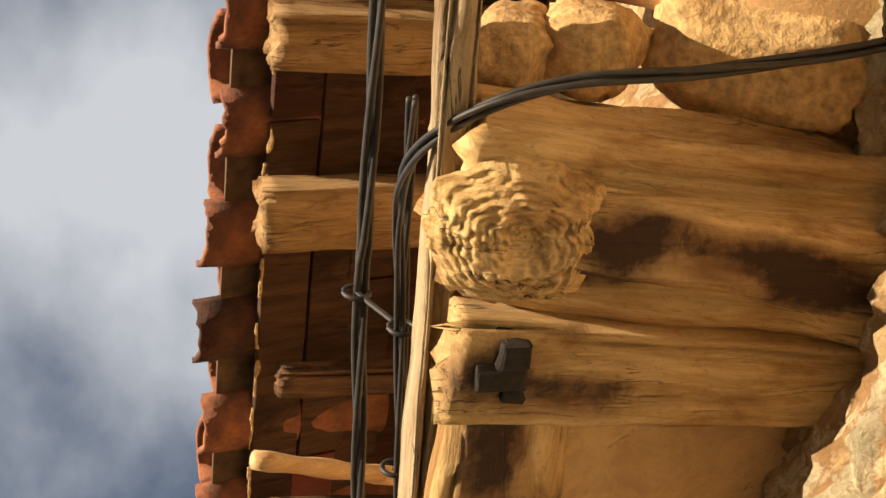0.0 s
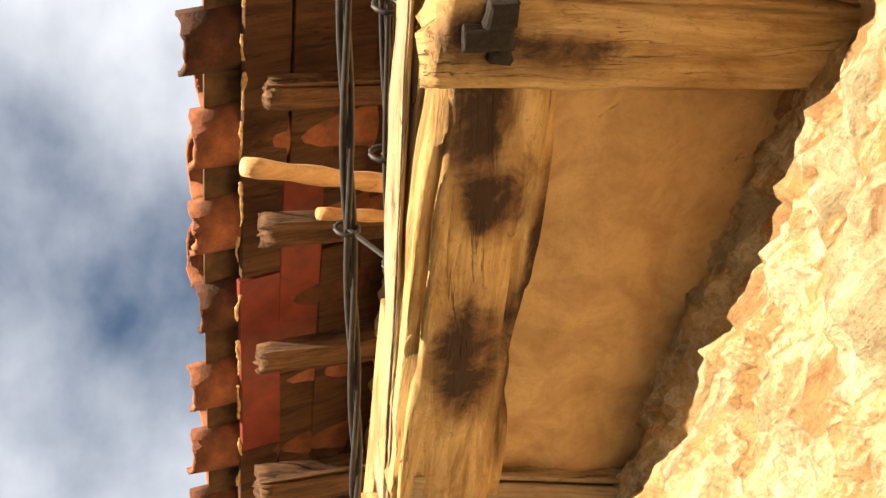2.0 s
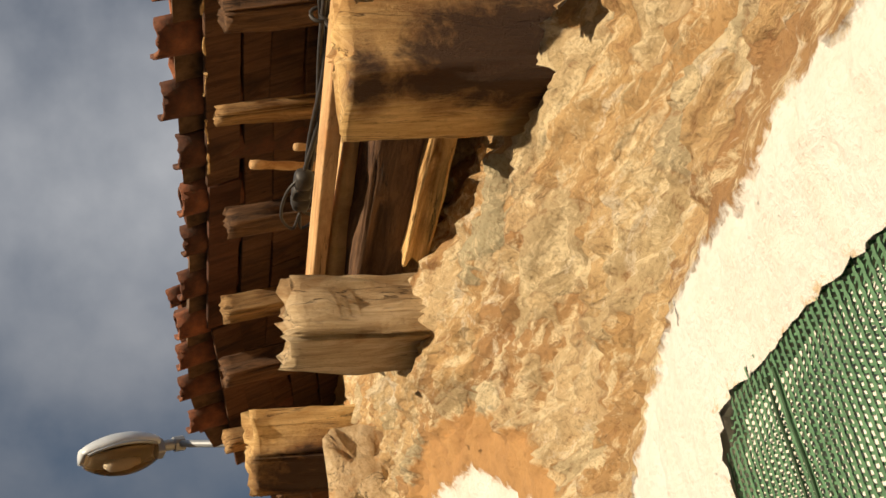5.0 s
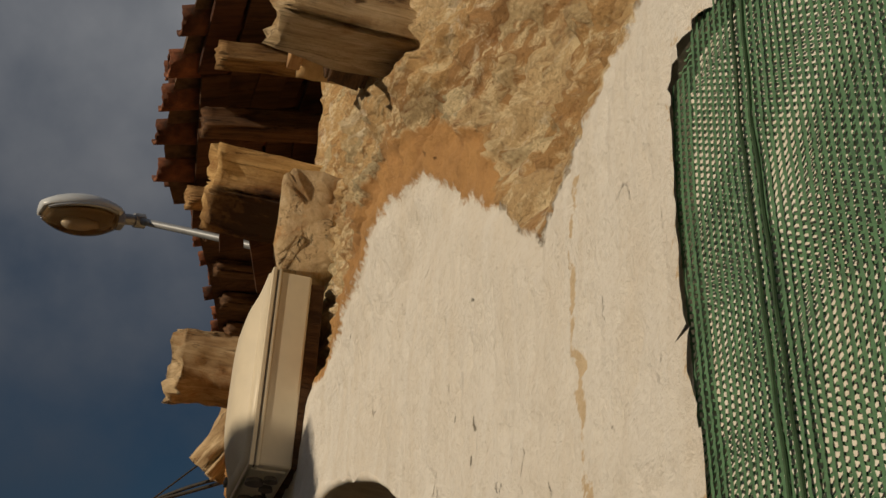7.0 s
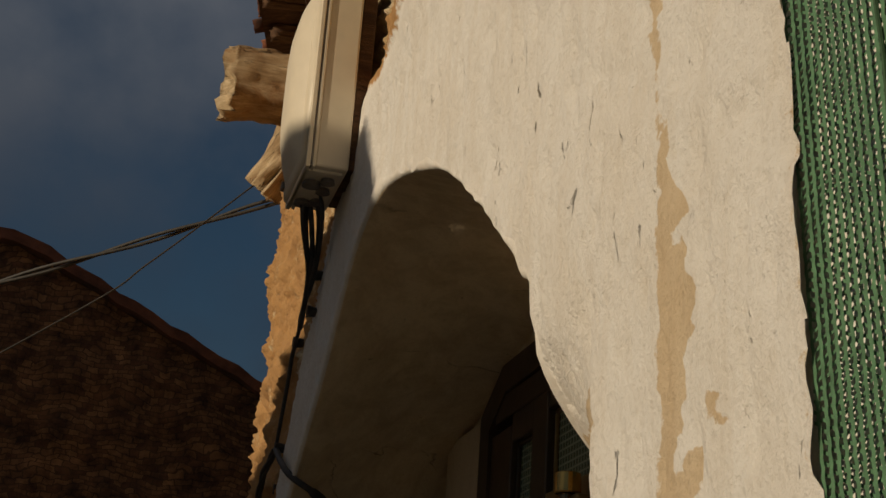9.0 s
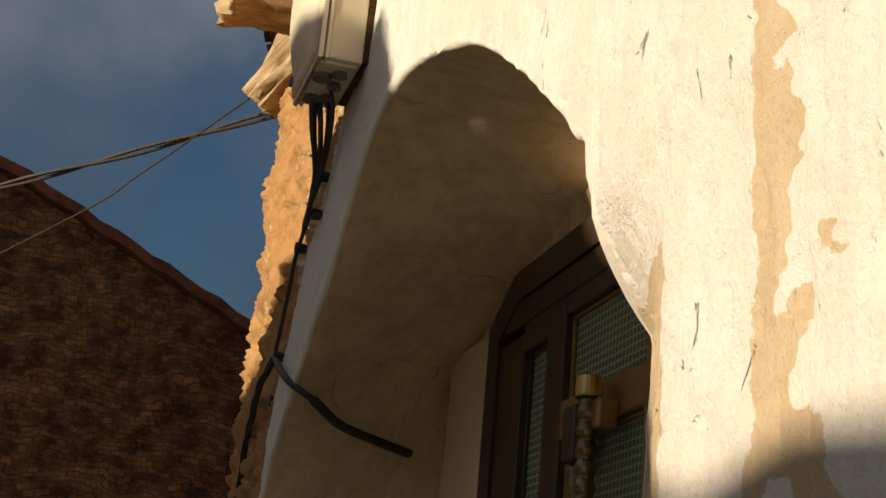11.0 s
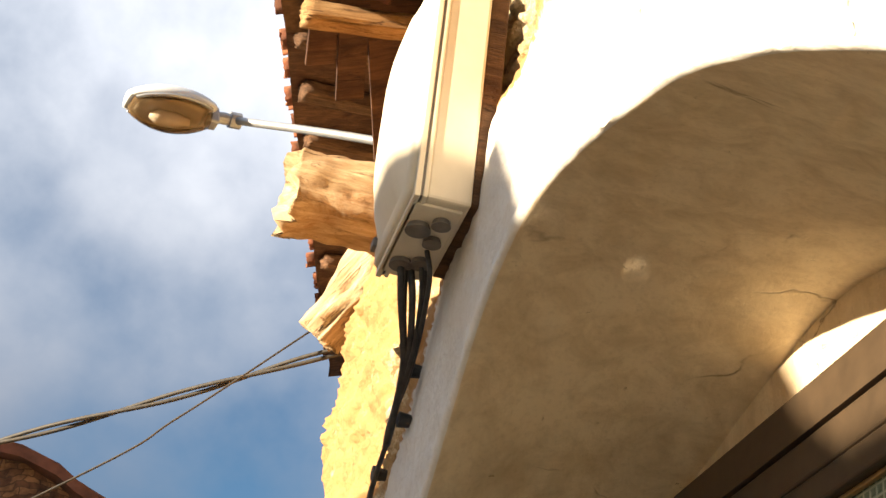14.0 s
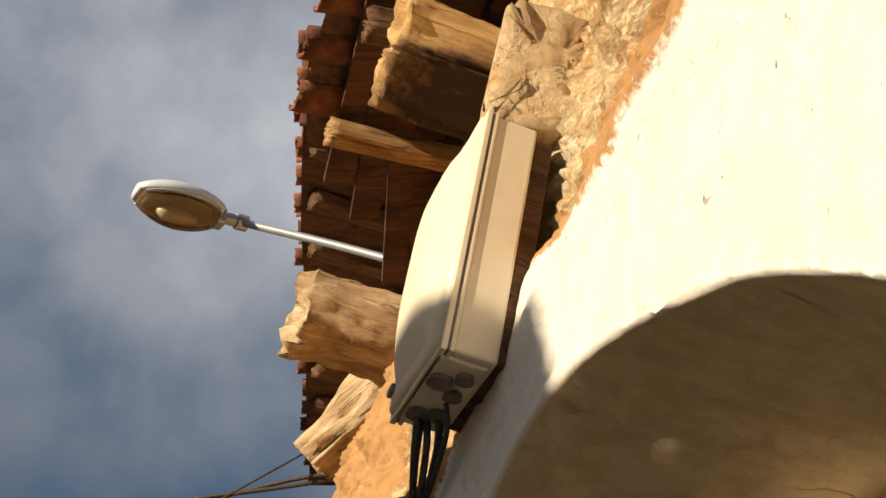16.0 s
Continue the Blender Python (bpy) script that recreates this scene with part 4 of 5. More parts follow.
y = 0.95
while y < 4.0:
    ys = np.arange(y, y + rnd.uniform(0.04, 0.13), 0.01)
    bm = tube(bmesh.new(), [(eave(q) + 0.122 + 0.010 * fbm(Vector((q * 9, 2, 3)), 4), q, 0.0) for q in ys], [max(0.0012, 0.0045 * (0.7 + 1.4 * fbm(Vector((q * 25, 8, 8)), 4))) for q in ys], 6)
    part("mortar_crumb", bm, STONE, boards, "pale lime mortar squeezed out under the tiles")
    y = ys[-1] + rnd.uniform(0.02, 0.12)

RAFTERS = [(0.72, 0.12, 0), (1.30, 0.14, 0), (1.66, 0.15, 0), (2.06, 0.08, 1), (2.42, 0.07, 1), (2.80, 0.08, 1), (3.22, 0.11, 2), (3.62, 0.07, 3), (4.12, 0.11, 2), (4.62, 0.10, 3),
           (5.02, 0.12, 2), (5.55, 0.11, 3)]
for k, (ry, rw, kind) in enumerate(RAFTERS):
    x0 = eave(ry) + (0.11, 0.17, 0.17, 0.15)[kind]
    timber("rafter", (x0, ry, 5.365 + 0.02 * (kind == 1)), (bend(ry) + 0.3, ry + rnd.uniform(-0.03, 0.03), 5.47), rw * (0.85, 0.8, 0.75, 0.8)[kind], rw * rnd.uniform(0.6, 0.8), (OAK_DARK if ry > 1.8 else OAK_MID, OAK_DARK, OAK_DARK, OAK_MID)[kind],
           ("brown oak rafter end under the tiles", "thin dark rafter under the tiles", "dark worn rafter end under the tiles", "bleached rafter end under the tiles")[kind], "rafter", "rafters under the eave",
           seed=20 + k, rough=0.010, ragged=0.02, round_=0.3 + 0.2 * (kind == 2), step=0.03)
for p0, p1, r, lab in (((-0.452, 2.00, 5.03), (0.03, 2.13, 5.13), 0.018, "bare peeled stick jutting under the eave"), ((-0.31, 2.10, 5.02), (0.03, 2.17, 5.10), 0.012, "split stick beside the peeled one"),
                       ((-0.31, 3.42, 5.03), (0.02, 3.55, 5.11), 0.012, "straight bare stick under the eave"), ((-0.20, 3.38, 5.05), (0.02, 3.46, 5.10), 0.010, "short bare stick under the eave")):
    line = smooth_line([Vector(p0), (Vector(p0) + Vector(p1)) / 2 + Vector((0, 0.006, 0.004)), Vector(p1)], 8)
    ob = new("stick", finish("stick", tube(bmesh.new(), line, [r * (1 + 0.12 * math.sin(i * 1.7)) for i in range(len(line))], 10), POLE, True))
    tagged(ob, lab, "stick")

# ---- cables along the ledge ----
def cable(name, runs, label, material=CABLE, strands=3, r=0.006, spread=0.008, turns=9.0):
    t = thing(name, label, "cable", at=runs[0][0])
    for pts in runs:
        for s in range(strands):
            part("strand", twisted(bmesh.new(), [Vector(p) - Vector(runs[0][0]) for p in pts], strands, r, spread, turns, only=s), material, t, smooth=True)
    return t


w1 = cable("twisted_cable", [[(-0.41, 0.50, 4.52), (-0.385, 0.98, 4.52), (-0.372, 1.25, 4.52), (-0.369, 1.34, 4.52), (-0.336, 1.70, 4.52), (-0.292, 2.14, 4.52), (-0.27, 2.35, 4.56), (-0.245, 2.65, 4.60), (-0.245, 2.95, 4.64)]],
           "thick twisted black cable strung along the ledge", strands=3, r=0.005, spread=0.0066)
w2 = cable("cable_bundle", [[(0.22, 0.76, 4.14), (0.05, 0.84, 4.17), (-0.10, 0.865, 4.15), (-0.247, 0.885, 4.14), (-0.335, 0.93, 4.16), (-0.375, 1.02, 4.24), (-0.352, 1.17, 4.40), (-0.33, 1.33, 4.42), (-0.30, 1.6, 4.42), (-0.251, 2.03, 4.43), (-0.215, 2.3, 4.52)],
                            [(-0.36, 1.0, 4.36), (-0.33, 1.25, 4.45), (-0.30, 1.55, 4.45), (-0.255, 2.0, 4.46), (-0.20, 2.5, 4.55), (-0.14, 3.1, 4.55), (-0.08, 3.6, 4.60)]],
           "bundle of thin black cables clipped to the ledge", strands=3, r=0.0035, spread=0.0048)
for y0, a, b in ((1.34, (-0.375, 4.515), (-0.325, 4.43)), (1.75, (-0.335, 4.515), (-0.275, 4.43)), (2.42, (-0.27, 4.565), (-0.22, 4.45)), (1.56, (-0.31, 4.43), (-0.28, 4.36))):
    t = thing("cable_tie", "black plastic cable tie round the cables", "cable tie", "cable ties", (a[0], y0, a[1]))
    for q in (a, b):
        bm = bmesh.new()
        tube(bm, [(q[0] - a[0] + 0.017 * math.cos(g), 0, q[1] - a[1] + 0.017 * math.sin(g)) for g in np.linspace(0, 6.0, 14)], 0.004, 6)
        part("loop", bm, CABLE, t, smooth=True)
    part("spacer", tube(bmesh.new(), [(0, 0, 0), (b[0] - a[0], 0, b[1] - a[1])], 0.004, 6), CABLE, t)
ins = thing("strain_clamp", "black cable strain clamp with loops of wire", "clamp", at=(-0.25, 3.05, 4.64))
for k in range(3):
    bm = bmesh.new()
    rock(bm, (0.0, 0.045 * k - 0.06, 0.006 * k), (0.022, 0.024, 0.02), k + 2, 0.2, 2)
    part("body", bm, CABLE, ins, smooth=True)
for s in (-1, 1):
    part("wire_loop", tube(bmesh.new(), smooth_line([(0, -0.08, 0), (0.035 * s, -0.03, -0.01), (0.04 * s, 0.07, 0), (0.01 * s, 0.13, 0.01), (0, 0.06, 0)], 8), 0.0035, 6), CABLE, ins, smooth=True)
part("hook", tube(bmesh.new(), smooth_line([(0.0, 0.05, 0.02), (0.02, 0.10, 0.03), (0.10, 0.12, 0.02)], 6), 0.004, 6), CABLE_GREY, ins, smooth=True)

# ---- meter box ----
mb = thing("fuse_box", "cream polyester fuse box with domed cover on the wall", "fuse box", at=(-0.03, 4.11, 3.70))
bm = bmesh.new()
box(bm, (-0.085, -0.145, 0.0), (-0.002, 0.145, 0.535), 0.006)
part("body", bm, PLASTIC, mb)
bm = bmesh.new()
nz, nyy = 10, 8
prev = None
for s, dx, inset in ((0, -0.085, 0.004), (1, -0.105, 0.004), (2, -0.115, 0.010), (3, -0.120, 0.03)):
    ring = [bm.verts.new((dx, sy * (0.145 - inset), sz)) for sy, sz in ((-1, inset), (1, inset), (1, 0.535 - inset), (-1, 0.535 - inset))]
    if prev:
        for k in range(4):
            bm.faces.new((prev[k], prev[(k + 1) % 4], ring[(k + 1) % 4], ring[k]))
    prev = ring
grid = []
for i in range(nz + 1):
    row = []
    for j in range(nyy + 1):
        u, v = i / nz, j / nyy
        row.append(bm.verts.new((-0.120 - 0.035 * (1 - (2 * u - 1) ** 4) * (1 - (2 * v - 1) ** 4), (2 * v - 1) * 0.115, 0.03 + u * 0.475)))
    grid.append(row)
for i in range(nz):
    for j in range(nyy):
        bm.faces.new((grid[i][j], grid[i][j + 1], grid[i + 1][j + 1], grid[i + 1][j]))
bmesh.ops.recalc_face_normals(bm, faces=bm.faces)
part("cover", bm, PLASTIC, mb, "domed cream cover", True)
for x0, x1, out in ((-0.107, -0.096, 0.006), (-0.091, -0.083, 0.0045)):
    bm = bmesh.new()
    box(bm, (x0, -0.145 - out, -out), (x1, 0.145 + out, 0.535 + out), 0.002)
    part("rim", bm, PLASTIC, mb, "raised cream rim")
# dark strip between the rims, standing in for the groove's shade
bm = bmesh.new()
box(bm, (-0.0955, -0.1465, -0.0015), (-0.0915, 0.1465, 0.5365))
part("groove_shade", bm, PLASTIC_DARK, mb, "dark strip for the shade in the groove")
bm = bmesh.new()
box(bm, (-0.105, -0.125, -0.006), (-0.012, 0.125, 0.002), 0.003)
part("gland_plate", bm, PLASTIC, mb, "cream gland plate")
for gx, gy, gr in ((-0.075, -0.055, 0.024), (-0.040, -0.085, 0.018), (-0.040, -0.02, 0.018), (-0.075, 0.075, 0.022), (-0.040, 0.06, 0.02)):
    bm = bmesh.new()
    bmesh.ops.create_cone(bm, cap_ends=True, segments=20, radius1=gr, radius2=gr * 0.85, depth=0.014, matrix=Matrix.Translation((gx, gy, -0.010)))
    part("grommet", bm, PLASTIC_DARK, mb, "grey rubber grommet")
bm = bmesh.new()
box(bm, (-0.128, 0.10, 0.03), (-0.116, 0.128, 0.05), 0.003)
part("latch", bm, PLASTIC_DARK, mb, "dark latch")
fixing = thing("wall_batten", "dark wooden batten behind the fuse box", "batten", at=(-0.03, 4.11, 3.70))
bm = bmesh.new()
box(bm, (-0.001, -0.135, 0.01), (0.035, 0.135, 0.52), 0.004)
part("board", bm, OAK_DARK, fixing)

down = thing("cable_drop", "black cables dropping from the fuse box, clipped to the wall", "cable", at=(-0.02, 4.2, 3.7))
base = Vector((-0.02, 4.2, 3.7))
for k, (gx, gy) in enumerate(((-0.105, 4.185), (-0.095, 4.19), (-0.085, 4.195), (-0.07, 4.17), (-0.06, 4.175), (-0.07, 4.13))):
    pts = [(gx, gy, 3.70), (gx + 0.015, gy + 0.03 + 0.02 * math.sin(k * 2.1), 3.63), (-0.055 + 0.004 * k, 4.30 + 0.018 * math.sin(k * 1.7), 3.55), (-0.045, 4.38 + 0.006 * k, 3.47), (-0.04, 4.44 + 0.004 * k, 3.44)]
    part("cable", tube(bmesh.new(), [p - base for p in smooth_line(pts, 8)], 0.007 if k < 3 else 0.005, 8), CABLE, down, smooth=True)
for off in (0.0, 0.012):
    pts = [(-0.04, 4.44, 3.445), (-0.035, 4.56 + off, 3.40), (-0.03, 4.63 + off, 3.33), (-0.03, 4.69 + off, 3.24), (-0.03, 4.74, 3.17)]
    part("cable", tube(bmesh.new(), [p - base for p in smooth_line([Vector(p) for p in pts], 8)], 0.005, 8), CABLE, down, smooth=True)
part("branch", twisted(bmesh.new(), [Vector(p) - base for p in ((-0.03, 4.74, 3.17), (-0.035, 4.9, 3.13), (-0.02, 5.08, 3.08), (0.0, 5.28, 3.02), (0.02, 5.45, 2.8))], 3, 0.005, 0.006, 14), CABLE, down, smooth=True)
part("branch", tube(bmesh.new(), [p - base for p in smooth_line([(-0.03, 4.73, 3.17), (-0.03, 4.60, 3.11), (-0.015, 4.51, 3.06), (0.045, 4.49, 3.02), (0.13, 4.58, 2.99), (0.23, 4.66, 2.98), (0.37, 4.75, 2.97)], 8)], [0.009] * 24 + [0.013] * 40, 8), CABLE, down, smooth=True)
for p in ((-0.02, 4.385, 3.47), (-0.015, 4.62, 3.45), (-0.02, 4.73, 3.175), (-0.02, 4.35, 3.56), (0.02, 4.95, 3.10)):
    bm = bmesh.new()
    bmesh.ops.create_cone(bm, cap_ends=True, segments=10, radius1=0.016, radius2=0.012, depth=0.03, matrix=Matrix.Translation(Vector(p) - base) @ Matrix.Rotation(radians(90), 4, "Y"))
    part("clip", bm, CABLE, down)

# ---- door ----
door = thing("door_1", "brown double door with patterned glass and brass pull", "door", at=(0.46, 3.7, GROUND_Z + 0.3))
door["kind"] = "structure"
DB = Vector((0.46, 3.7, GROUND_Z + 0.3))


def dpart(name, lo, hi, material, label="", bevel=0.004):
    bm = bmesh.new()
    box(bm, Vector(lo) - DB, Vector(hi) - DB, bevel)
    return part(name, bm, material, door, label)


bm = bmesh.new()
outline = [(4.355, 1.2), (4.355, 3.236), (4.18, 3.335), (2.95, 3.335), (2.95, 1.2)]
inner = [(4.275, 1.2), (4.275, 3.19), (4.15, 3.262), (3.02, 3.262), (3.02, 1.2)]
loops = [[bm.verts.new(Vector((x, y, z)) - DB) for y, z in pts] for x, pts in ((0.445, outline), (0.445, inner), (0.50, inner), (0.50, outline))]
for a, b in zip(loops, loops[1:] + loops[:1]):
    for k in range(4):
        bm.faces.new((a[k], a[k + 1], b[k + 1], b[k]))
bmesh.ops.recalc_face_normals(bm, faces=bm.faces)
part("frame", bm, DOOR, door, "dark brown door frame with clipped corner")
dpart("transom_bar", (0.450, 3.02, 3.195), (0.498, 4.24, 3.258), DOOR)
dpart("stile", (0.450, 3.310, 1.2), (0.505, 3.408, 3.195), DOOR_GOLD, "bronze coloured stile")
dpart("stile", (0.4515, 3.84, 1.2), (0.505, 3.945, 3.195), DOOR)
dpart("stile", (0.4525, 4.108, 1.2), (0.505, 4.272, 3.17), DOOR)
dpart("stile", (0.4525, 3.02, 1.2), (0.505, 3.06, 3.195), DOOR)
dpart("rail", (0.453, 3.408, 2.875), (0.502, 3.84, 2.958), DOOR_GOLD, "bronze coloured rail")
dpart("rail", (0.4535, 3.408, 3.150), (0.502, 3.84, 3.196), DOOR)
dpart("rail", (0.4535, 3.945, 3.125), (0.502, 4.108, 3.196), DOOR)
for k, (y0, y1, z0, z1) in enumerate(((3.408, 3.84, 2.958, 3.15), (3.408, 3.84, 1.9, 2.875), (3.06, 3.310, 1.9, 3.195), (3.945, 4.108, 1.9, 3.125))):
    dpart("pane", (0.480, y0 - 0.005, z0 - 0.005), (0.486, y1 + 0.005, z1 + 0.005), GLASS, "patterned greenish glass", 0)
    for b0, b1 in (((y0, z1 - 0.008), (y1, z1)), ((y0, z0), (y0 + 0.008, z1 - 0.009)), ((y1 - 0.008, z0), (y1, z1 - 0.009))):
        dpart("bead", (0.470, b0[0], b0[1]), (0.479, b1[0], b1[1]), DOOR_GOLD if k != 3 else DOOR, bevel=0.002)
dpart("panel", (0.478, 3.06, 1.2), (0.49, 4.108, 1.9), DOOR)
pull = thing("door_pull", "turned bronze pull bar with a polished brass cap", "door handle", at=(0.41, 3.575, 2.60))


def turned(name, prof, material, label):
    bm = bmesh.new()
    rings = [[bm.verts.new((r * math.cos(2 * math.pi * k / 20), r * math.sin(2 * math.pi * k / 20), h)) for k in range(20)] for h, r in prof]
    for a, b in zip(rings, rings[1:]):
        for k in range(20):
            bm.faces.new((a[k], a[(k + 1) % 20], b[(k + 1) % 20], b[k]))
    bm.faces.new(rings[0])
    bm.faces.new(rings[-1])
    bmesh.ops.recalc_face_normals(bm, faces=bm.faces)
    return part(name, bm, material, pull, label, False)


turned("cap", [(0.352, 0.024), (0.350, 0.027), (0.312, 0.028), (0.309, 0.026)], BRASS, "polished brass cap")
beads = [(0.308, 0.017)]
for k in range(15):
    h = 0.296 - k * 0.036
    beads += [(h, 0.018), (h - 0.006, 0.021), (h - 0.016, 0.0225), (h - 0.026, 0.021), (h - 0.032, 0.018)]
turned("bar", beads, BRONZE, "dark beaded bar")
for z in (0.275, -0.2):
    bm = bmesh.new()
    box(bm, (0.0, -0.05, z - 0.03), (0.042, 0.015, z + 0.03), 0.006)
    part("bracket", bm, DOOR_GOLD, pull)
bm = bmesh.new()
box(bm, (0.0, 0.07, 0.20), (0.048, 0.14, 0.315), 0.008)
part("lock_case", bm, DOOR, pull)
turned("lock_knob", [(0.20, 0.010), (0.19, 0.017), (0.15, 0.019), (0.11, 0.017), (0.10, 0.010)], BRONZE, "dark knob").location = (0.02, 0.10, 0)

# ---- shade net over the window ----
net = thing("shade_net", "green knitted shade net stretched over a window", "net", at=(0.0, 1.3, 2.6))
NB = Vector((0.0, 1.3, 2.6))


def net_x(y, z):
    edge = min(1.0, max(0.0, (NET_FAR - y) / 0.25)) * min(1.0, max(0.0, (NET_TOP - z) / 0.25))
    return -0.004 + edge * (0.003 + 0.005 * fbm(Vector((y * 2.2, z * 1.6, 4)), 2) + 0.002 * math.sin(y * 9 + 2 * z))


def ribbon(bm, pts, across, width):
    prev = None
    for p in pts:
        pair = (bm.verts.new(Vector(p) - NB - across * width), bm.verts.new(Vector(p) - NB + across * width))
        if prev:
            bm.faces.new((prev[0], prev[1], pair[1], pair[0]))
        prev = pair


def net_rows(z):
    return np.arange(NET_NEAR - 0.01, net_side(z) + 0.012, 0.0125)


# knitted columns, then the zigzag lacing between them, row by row
bm = bmesh.new()
for i, y in enumerate(net_rows(3.2)):
    top = net_head(y) + 0.012 if y < 1.87 else 3.41
    ribbon(bm, [(net_x(y, z) - 0.002, y - 0.10 * max(0.0, 3.25 - z) * min(1.0, max(0.0, (y - 1.2) / 0.7)) + 0.0008 * math.sin(z * 400 + i), z) for z in np.arange(2.2, top, 0.004)], Vector((0, 1, 0)), 0.0027)
part("knit", bm, NET, net)["kind"] = "stuff"
bm = bmesh.new()
for j, z in enumerate(np.arange(2.2, NET_TOP + 0.024, 0.0085)):
    reach = [y for y in np.arange(NET_NEAR - 0.01, net_side(z) + 0.008, 0.00625) if z < net_head(y) + 0.012]
    ribbon(bm, [(net_x(y, z), y, z + 0.0016 * (-1) ** k) for k, y in enumerate(reach)], Vector((0, 0, 1)), 0.0016)
part("lacing", bm, NET, net)["kind"] = "stuff"
for k, y0 in enumerate((1.775, 1.755)):
    bm = bmesh.new()
    tube(bm, [(net_x(y0, z) - 0.004 - NB.x, y0 - 0.10 * max(0.0, 3.25 - z) + 0.001 * math.sin(z * 60 + k) - NB.y, z - NB.z) for z in np.arange(2.2, NET_TOP, 0.02)], 0.0021, 6)
    part("seam", bm, NET_DARK, net, "dark stitched seam")

# ---- street lamp ----
sl = thing("street_lamp", "grey and white street lamp head on a pipe bracket", "street lamp", at=(-0.39, 8.207, 6.766))
T, N = Vector((-0.938, 8.075, 6.64)), Vector((-0.39, 8.207, 6.766))
hm = frame_from(N + (T - N) * 0.22, T)
local = Matrix.Translation(-N) @ hm
hl = (T - N).length * 0.80


def shell(x0, x1, half_w, h_top, h_low, name, material, label):
    bm = bmesh.new()
    n, rows = 12, []
    for i in range(n + 1):
        u = i / n
        s = max(0.05, math.sin(math.pi * (0.12 + 0.80 * u)) ** 0.55)
        rows.append([bm.verts.new((x0 + (x1 - x0) * u, half_w * s * math.cos(a), (h_top if math.sin(a) >= 0 else h_low) * s * math.sin(a))) for a in np.linspace(0, 2 * math.pi, 21)[:-1]])
    for a, b in zip(rows, rows[1:]):
        for k in range(20):
            bm.faces.new((a[k], a[(k + 1) % 20], b[(k + 1) % 20], b[k]))
    bm.faces.new(rows[0])
    bm.faces.new(rows[-1])
    bmesh.ops.recalc_face_normals(bm, faces=bm.faces)
    o = part(name, bm, material, sl, label, True)
    o.matrix_local = local
    return o


def bowl_material():
    m, t, b = nodes("amber_lamp_glass", 0.08)
    b.inputs["Base Color"].default_value = (0.50, 0.34, 0.18, 1)
    b.inputs["Transmission Weight"].default_value, b.inputs["IOR"].default_value = 0.85, 1.12
    return m


shell(0, hl, 0.15, 0.11, 0.012, "canopy", LAMPWHITE, "white top shell")
glass = shell(0.02, hl - 0.02, 0.135, 0.002, 0.13, "bowl", bowl_material(), "amber tinted glass bowl")
glass.visible_shadow = False
shell(0.05, hl - 0.05, 0.115, 0.0, 0.03, "reflector", LAMPGREY, "dull metal reflector").location += Vector((0, 0, -0.012))
bm = bmesh.new()
tube(bm, [(0.13, 0, -0.06), (0.16, 0, -0.06), (0.20, 0, -0.06), (0.30, 0, -0.06), (0.34, 0, -0.06)], [0.02, 0.022, 0.038, 0.04, 0.012], 14)
part("bulb", bm, LAMPWHITE, sl, "white bulb", True).matrix_local = local
bm = bmesh.new()
for sgn in (-1, 1):
    tube(bm, [(0.03 + (hl - 0.06) * u, sgn * 0.148 * max(0.1, math.sin(math.pi * (0.12 + 0.8 * u)) ** 0.55), -0.012) for u in np.linspace(0, 1, 12)], 0.010, 6)
part("bowl_rim", bm, LAMPGREY, sl, "grey hinged rim").matrix_local = local
bm = bmesh.new()
box(bm, (-0.03, -0.05, -0.06), (0.035, 0.05, 0.035), 0.012)
part("hinge_block", bm, LAMPGREY, sl, "grey hinge block").matrix_local = local
part("neck", tube(bmesh.new(), [Vector((0, 0, 0)), (T - N) * 0.10, (T - N) * 0.24], [0.03, 0.034, 0.03], 12), LAMPGREY, sl)
part("collar", tube(bmesh.new(), [(T - N) * -0.06, (T - N) * -0.058, (T - N) * 0.05, (T - N) * 0.052], [0.03, 0.045, 0.045, 0.03], 12), LAMPGREY, sl, "clamp collar")
BASE = Vector((0.55, 7.10, 6.08))
part("arm", tube(bmesh.new(), [p - N for p in smooth_line([N, N.lerp(BASE, 0.5) + Vector((0, 0, 0.01)), BASE], 6)], 0.022, 12), LAMPGREY, sl, "grey pipe arm", True)

# ---- wires to the far house ----
def wire(name, pts, r, strands, label):
    t = thing(name, label, "wire", at=pts[0])
    q = [Vector(p) - Vector(pts[0]) for p in pts]
    part("strand", twisted(bmesh.new(), q, strands, r, r * 1.3, 7) if strands > 1 else tube(bmesh.new(), smooth_line(q, 12), r, 6), CABLE_GREY, t, smooth=True)


wire("service_cable", [(0.10, 6.0, 4.43), (-0.03, 6.05, 4.39), (-0.45, 6.25, 4.24), (-0.97, 6.5, 4.07), (-2.4, 7.2, 3.62)], 0.0075, 2, "twisted grey service cable crossing the street")
wire("steel_wire", [(-0.04, 6.0, 4.47), (-0.40, 6.05, 4.10), (-0.68, 6.1, 3.85), (-2.0, 6.4, 2.9)], 0.0035, 1, "thin grey stay wire crossing the street")

# ---- far house, opposite house, ground ----
far = thing("far_house", "rubble stone gable house at the end of the street", "house", at=(0, 12, GROUND_Z))
bm = bmesh.new()
n = 90
cols = []
for i in range(n + 1):
    x = -5.0 + 8.4 * i / n
    top = float(np.interp(x, [-5.0, -1.25, 3.4], [5.85, 6.08, 3.85]))
    cols.append([bm.verts.new((x, 0.05 * fbm(Vector((x * 4, z * 4, 1)), 4) + 0.03 * noise.voronoi(Vector((x * 4, z * 7, 0)))[0][0], z - GROUND_Z)) for z in np.linspace(GROUND_Z - 0.1, top, 60)])
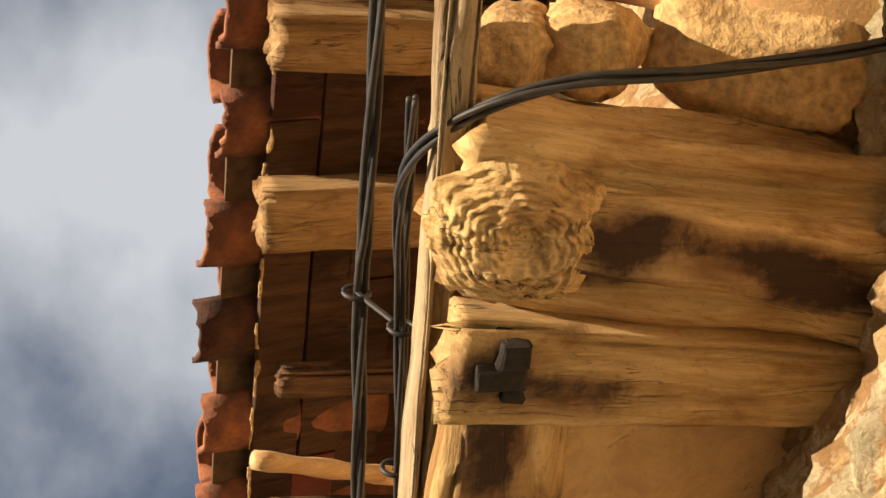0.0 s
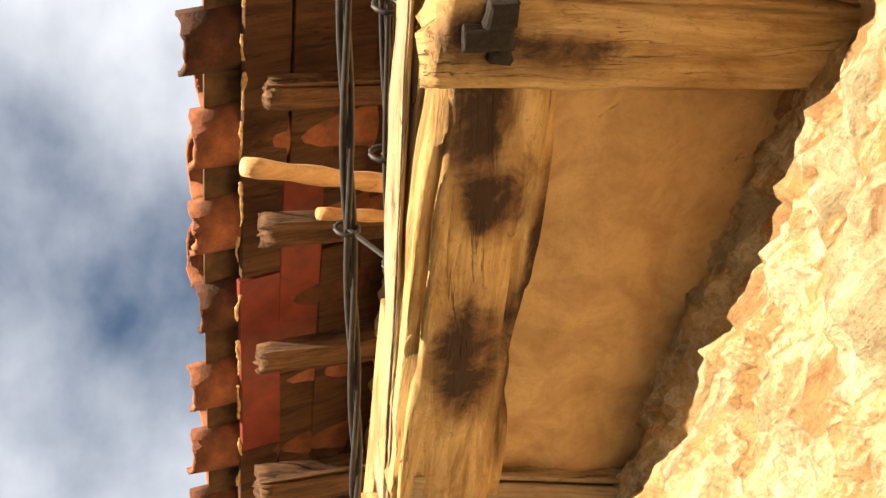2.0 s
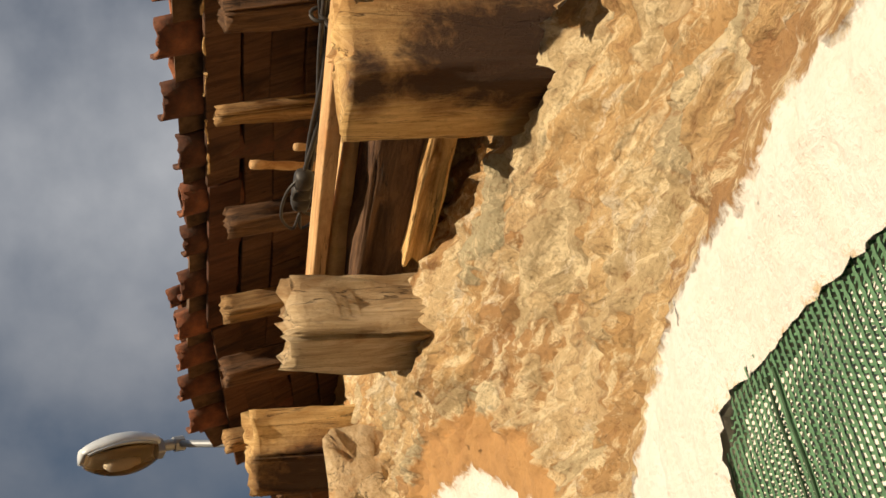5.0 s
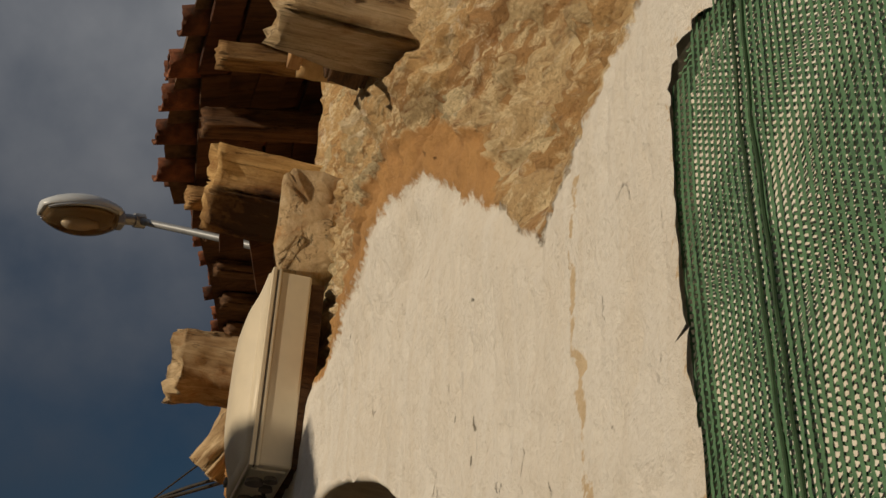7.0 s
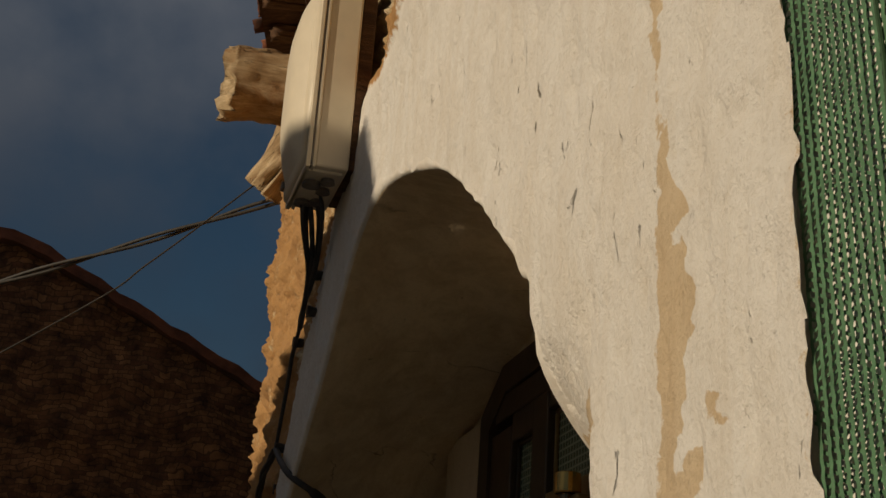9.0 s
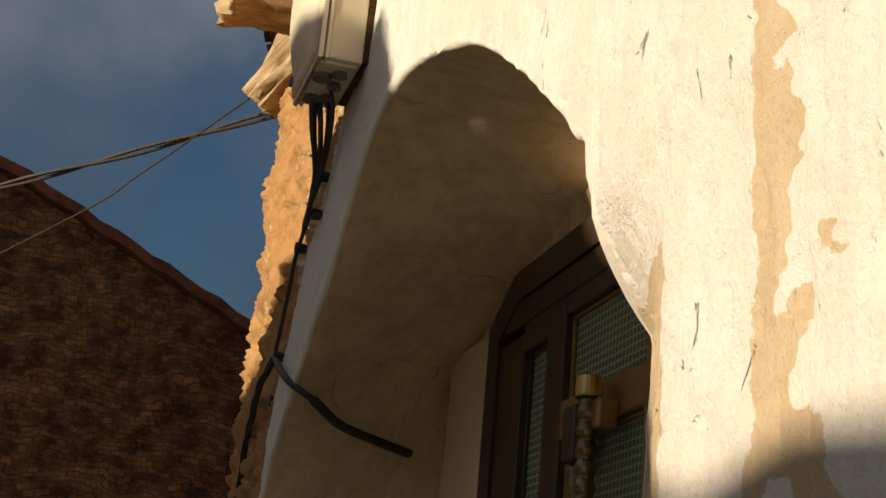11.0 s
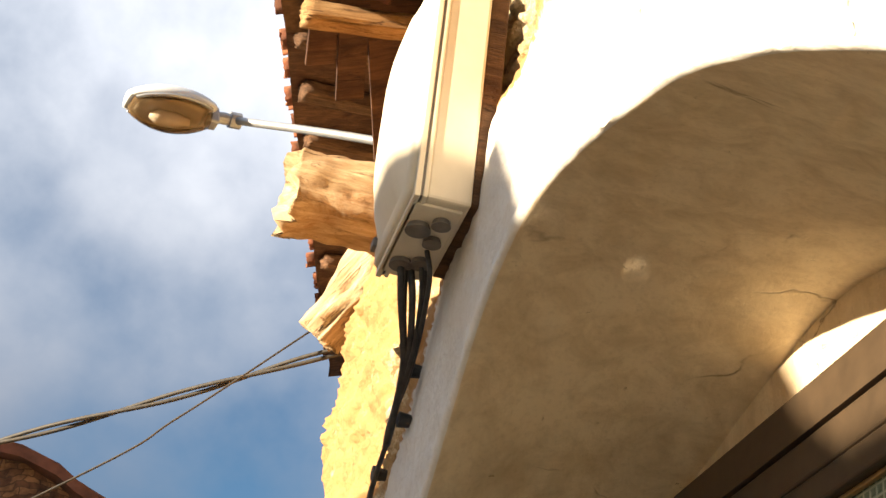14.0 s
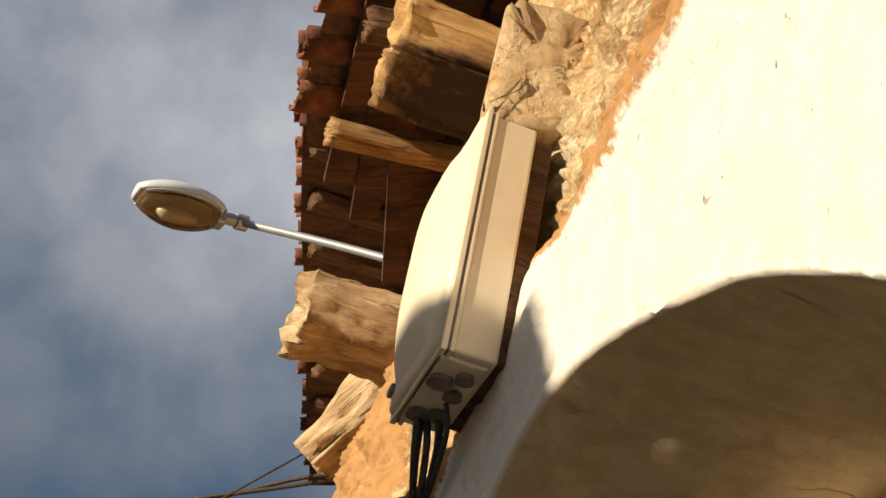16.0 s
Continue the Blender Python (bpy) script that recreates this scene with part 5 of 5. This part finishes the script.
for a, b in zip(cols, cols[1:]):
    for k in range(59):
        bm.faces.new((a[k], b[k], b[k + 1], a[k + 1]))
part("gable_wall", bm, FARWALL, far, smooth=True)
bm = bmesh.new()
box(bm, (-4.98, 0.06, -0.1), (3.38, 5.0, 2.8))
part("body", bm, FARWALL, far)
bm = bmesh.new()
line = [Vector((x, -0.06, float(np.interp(x, [-5.1, -1.25, 3.5], [5.86, 6.10, 3.81])) - GROUND_Z)) for x in np.linspace(-5.1, 3.5, 60)]
vs = [[bm.verts.new(p + Vector((0, dy, dz + 0.015 * math.sin(i * 2.3)))) for dy, dz in ((0, 0), (5, 0), (5, 0.09), (0, 0.09))] for i, p in enumerate(line)]
for a, b in zip(vs, vs[1:]):
    for k in range(4):
        bm.faces.new((a[k], a[(k + 1) % 4], b[(k + 1) % 4], b[k]))
bm.faces.new(vs[0])
bm.faces.new(vs[-1][::-1])
bmesh.ops.recalc_face_normals(bm, faces=bm.faces)
part("roof", bm, plain("dark_verge_tile", (0.12, 0.048, 0.03), 0.9, 0, 0.5, 6, 0.4), far, "dark tiled roof verge")

SX, RY, RZ = 5.0, SUN.y / -SUN.x, SUN.z / -SUN.x
SHADE = [(9.0, 2.6), (5.4, 3.35), (4.25, 3.78), (3.88, 3.80), (3.72, 3.53), (3.62, 3.38), (3.50, 3.28), (3.30, 3.27), (3.0, 3.20), (2.84, 3.02), (2.72, 2.82), (2.60, 2.66), (2.45, 2.56), (2.27, 2.51), (2.08, 2.54), (1.80, 2.52), (0.0, 1.8), (-3.0, 0.9)]
opp = thing("opposite_house", "plain rendered house across the narrow street", "house", at=(-SX, 3, GROUND_Z))
bm = bmesh.new()
front = [Vector((0, y + RY * SX - 3, z + RZ * SX - GROUND_Z)) for y, z in SHADE]
low = [Vector((0, p.y, -0.1)) for p in front]
a = [[bm.verts.new(p + Vector((dx, 0, 0))) for p in row] for dx in (0, -4.0) for row in (front, low)]
for k in range(len(front) - 1):
    bm.faces.new((a[0][k], a[0][k + 1], a[1][k + 1], a[1][k]))
    bm.faces.new((a[2][k], a[3][k], a[3][k + 1], a[2][k + 1]))
    bm.faces.new((a[0][k], a[2][k], a[2][k + 1], a[0][k + 1]))
for k in (0, -1):
    bm.faces.new((a[0][k], a[1][k], a[3][k], a[2][k]))
bmesh.ops.recalc_face_normals(bm, faces=bm.faces)
part("wall", bm, HOUSE, opp)

# added block, out of view, that keeps the low sun off the far house
opp2 = thing("unseen_block", "plain rendered block added across the street, out of view", "house", at=(-SX, 12, GROUND_Z))
bm = bmesh.new()
box(bm, (-4.0, -3.2, -0.1), (0, 6.0, 7.4))
part("wall", bm, HOUSE, opp2)

bm = bmesh.new()
bmesh.ops.create_grid(bm, x_segments=40, y_segments=40, size=400, matrix=Matrix.Translation((0, 0, GROUND_Z)))
tagged(new("ground", finish("ground", bm, GROUND)), "worn concrete village street", "ground", kind="structure")
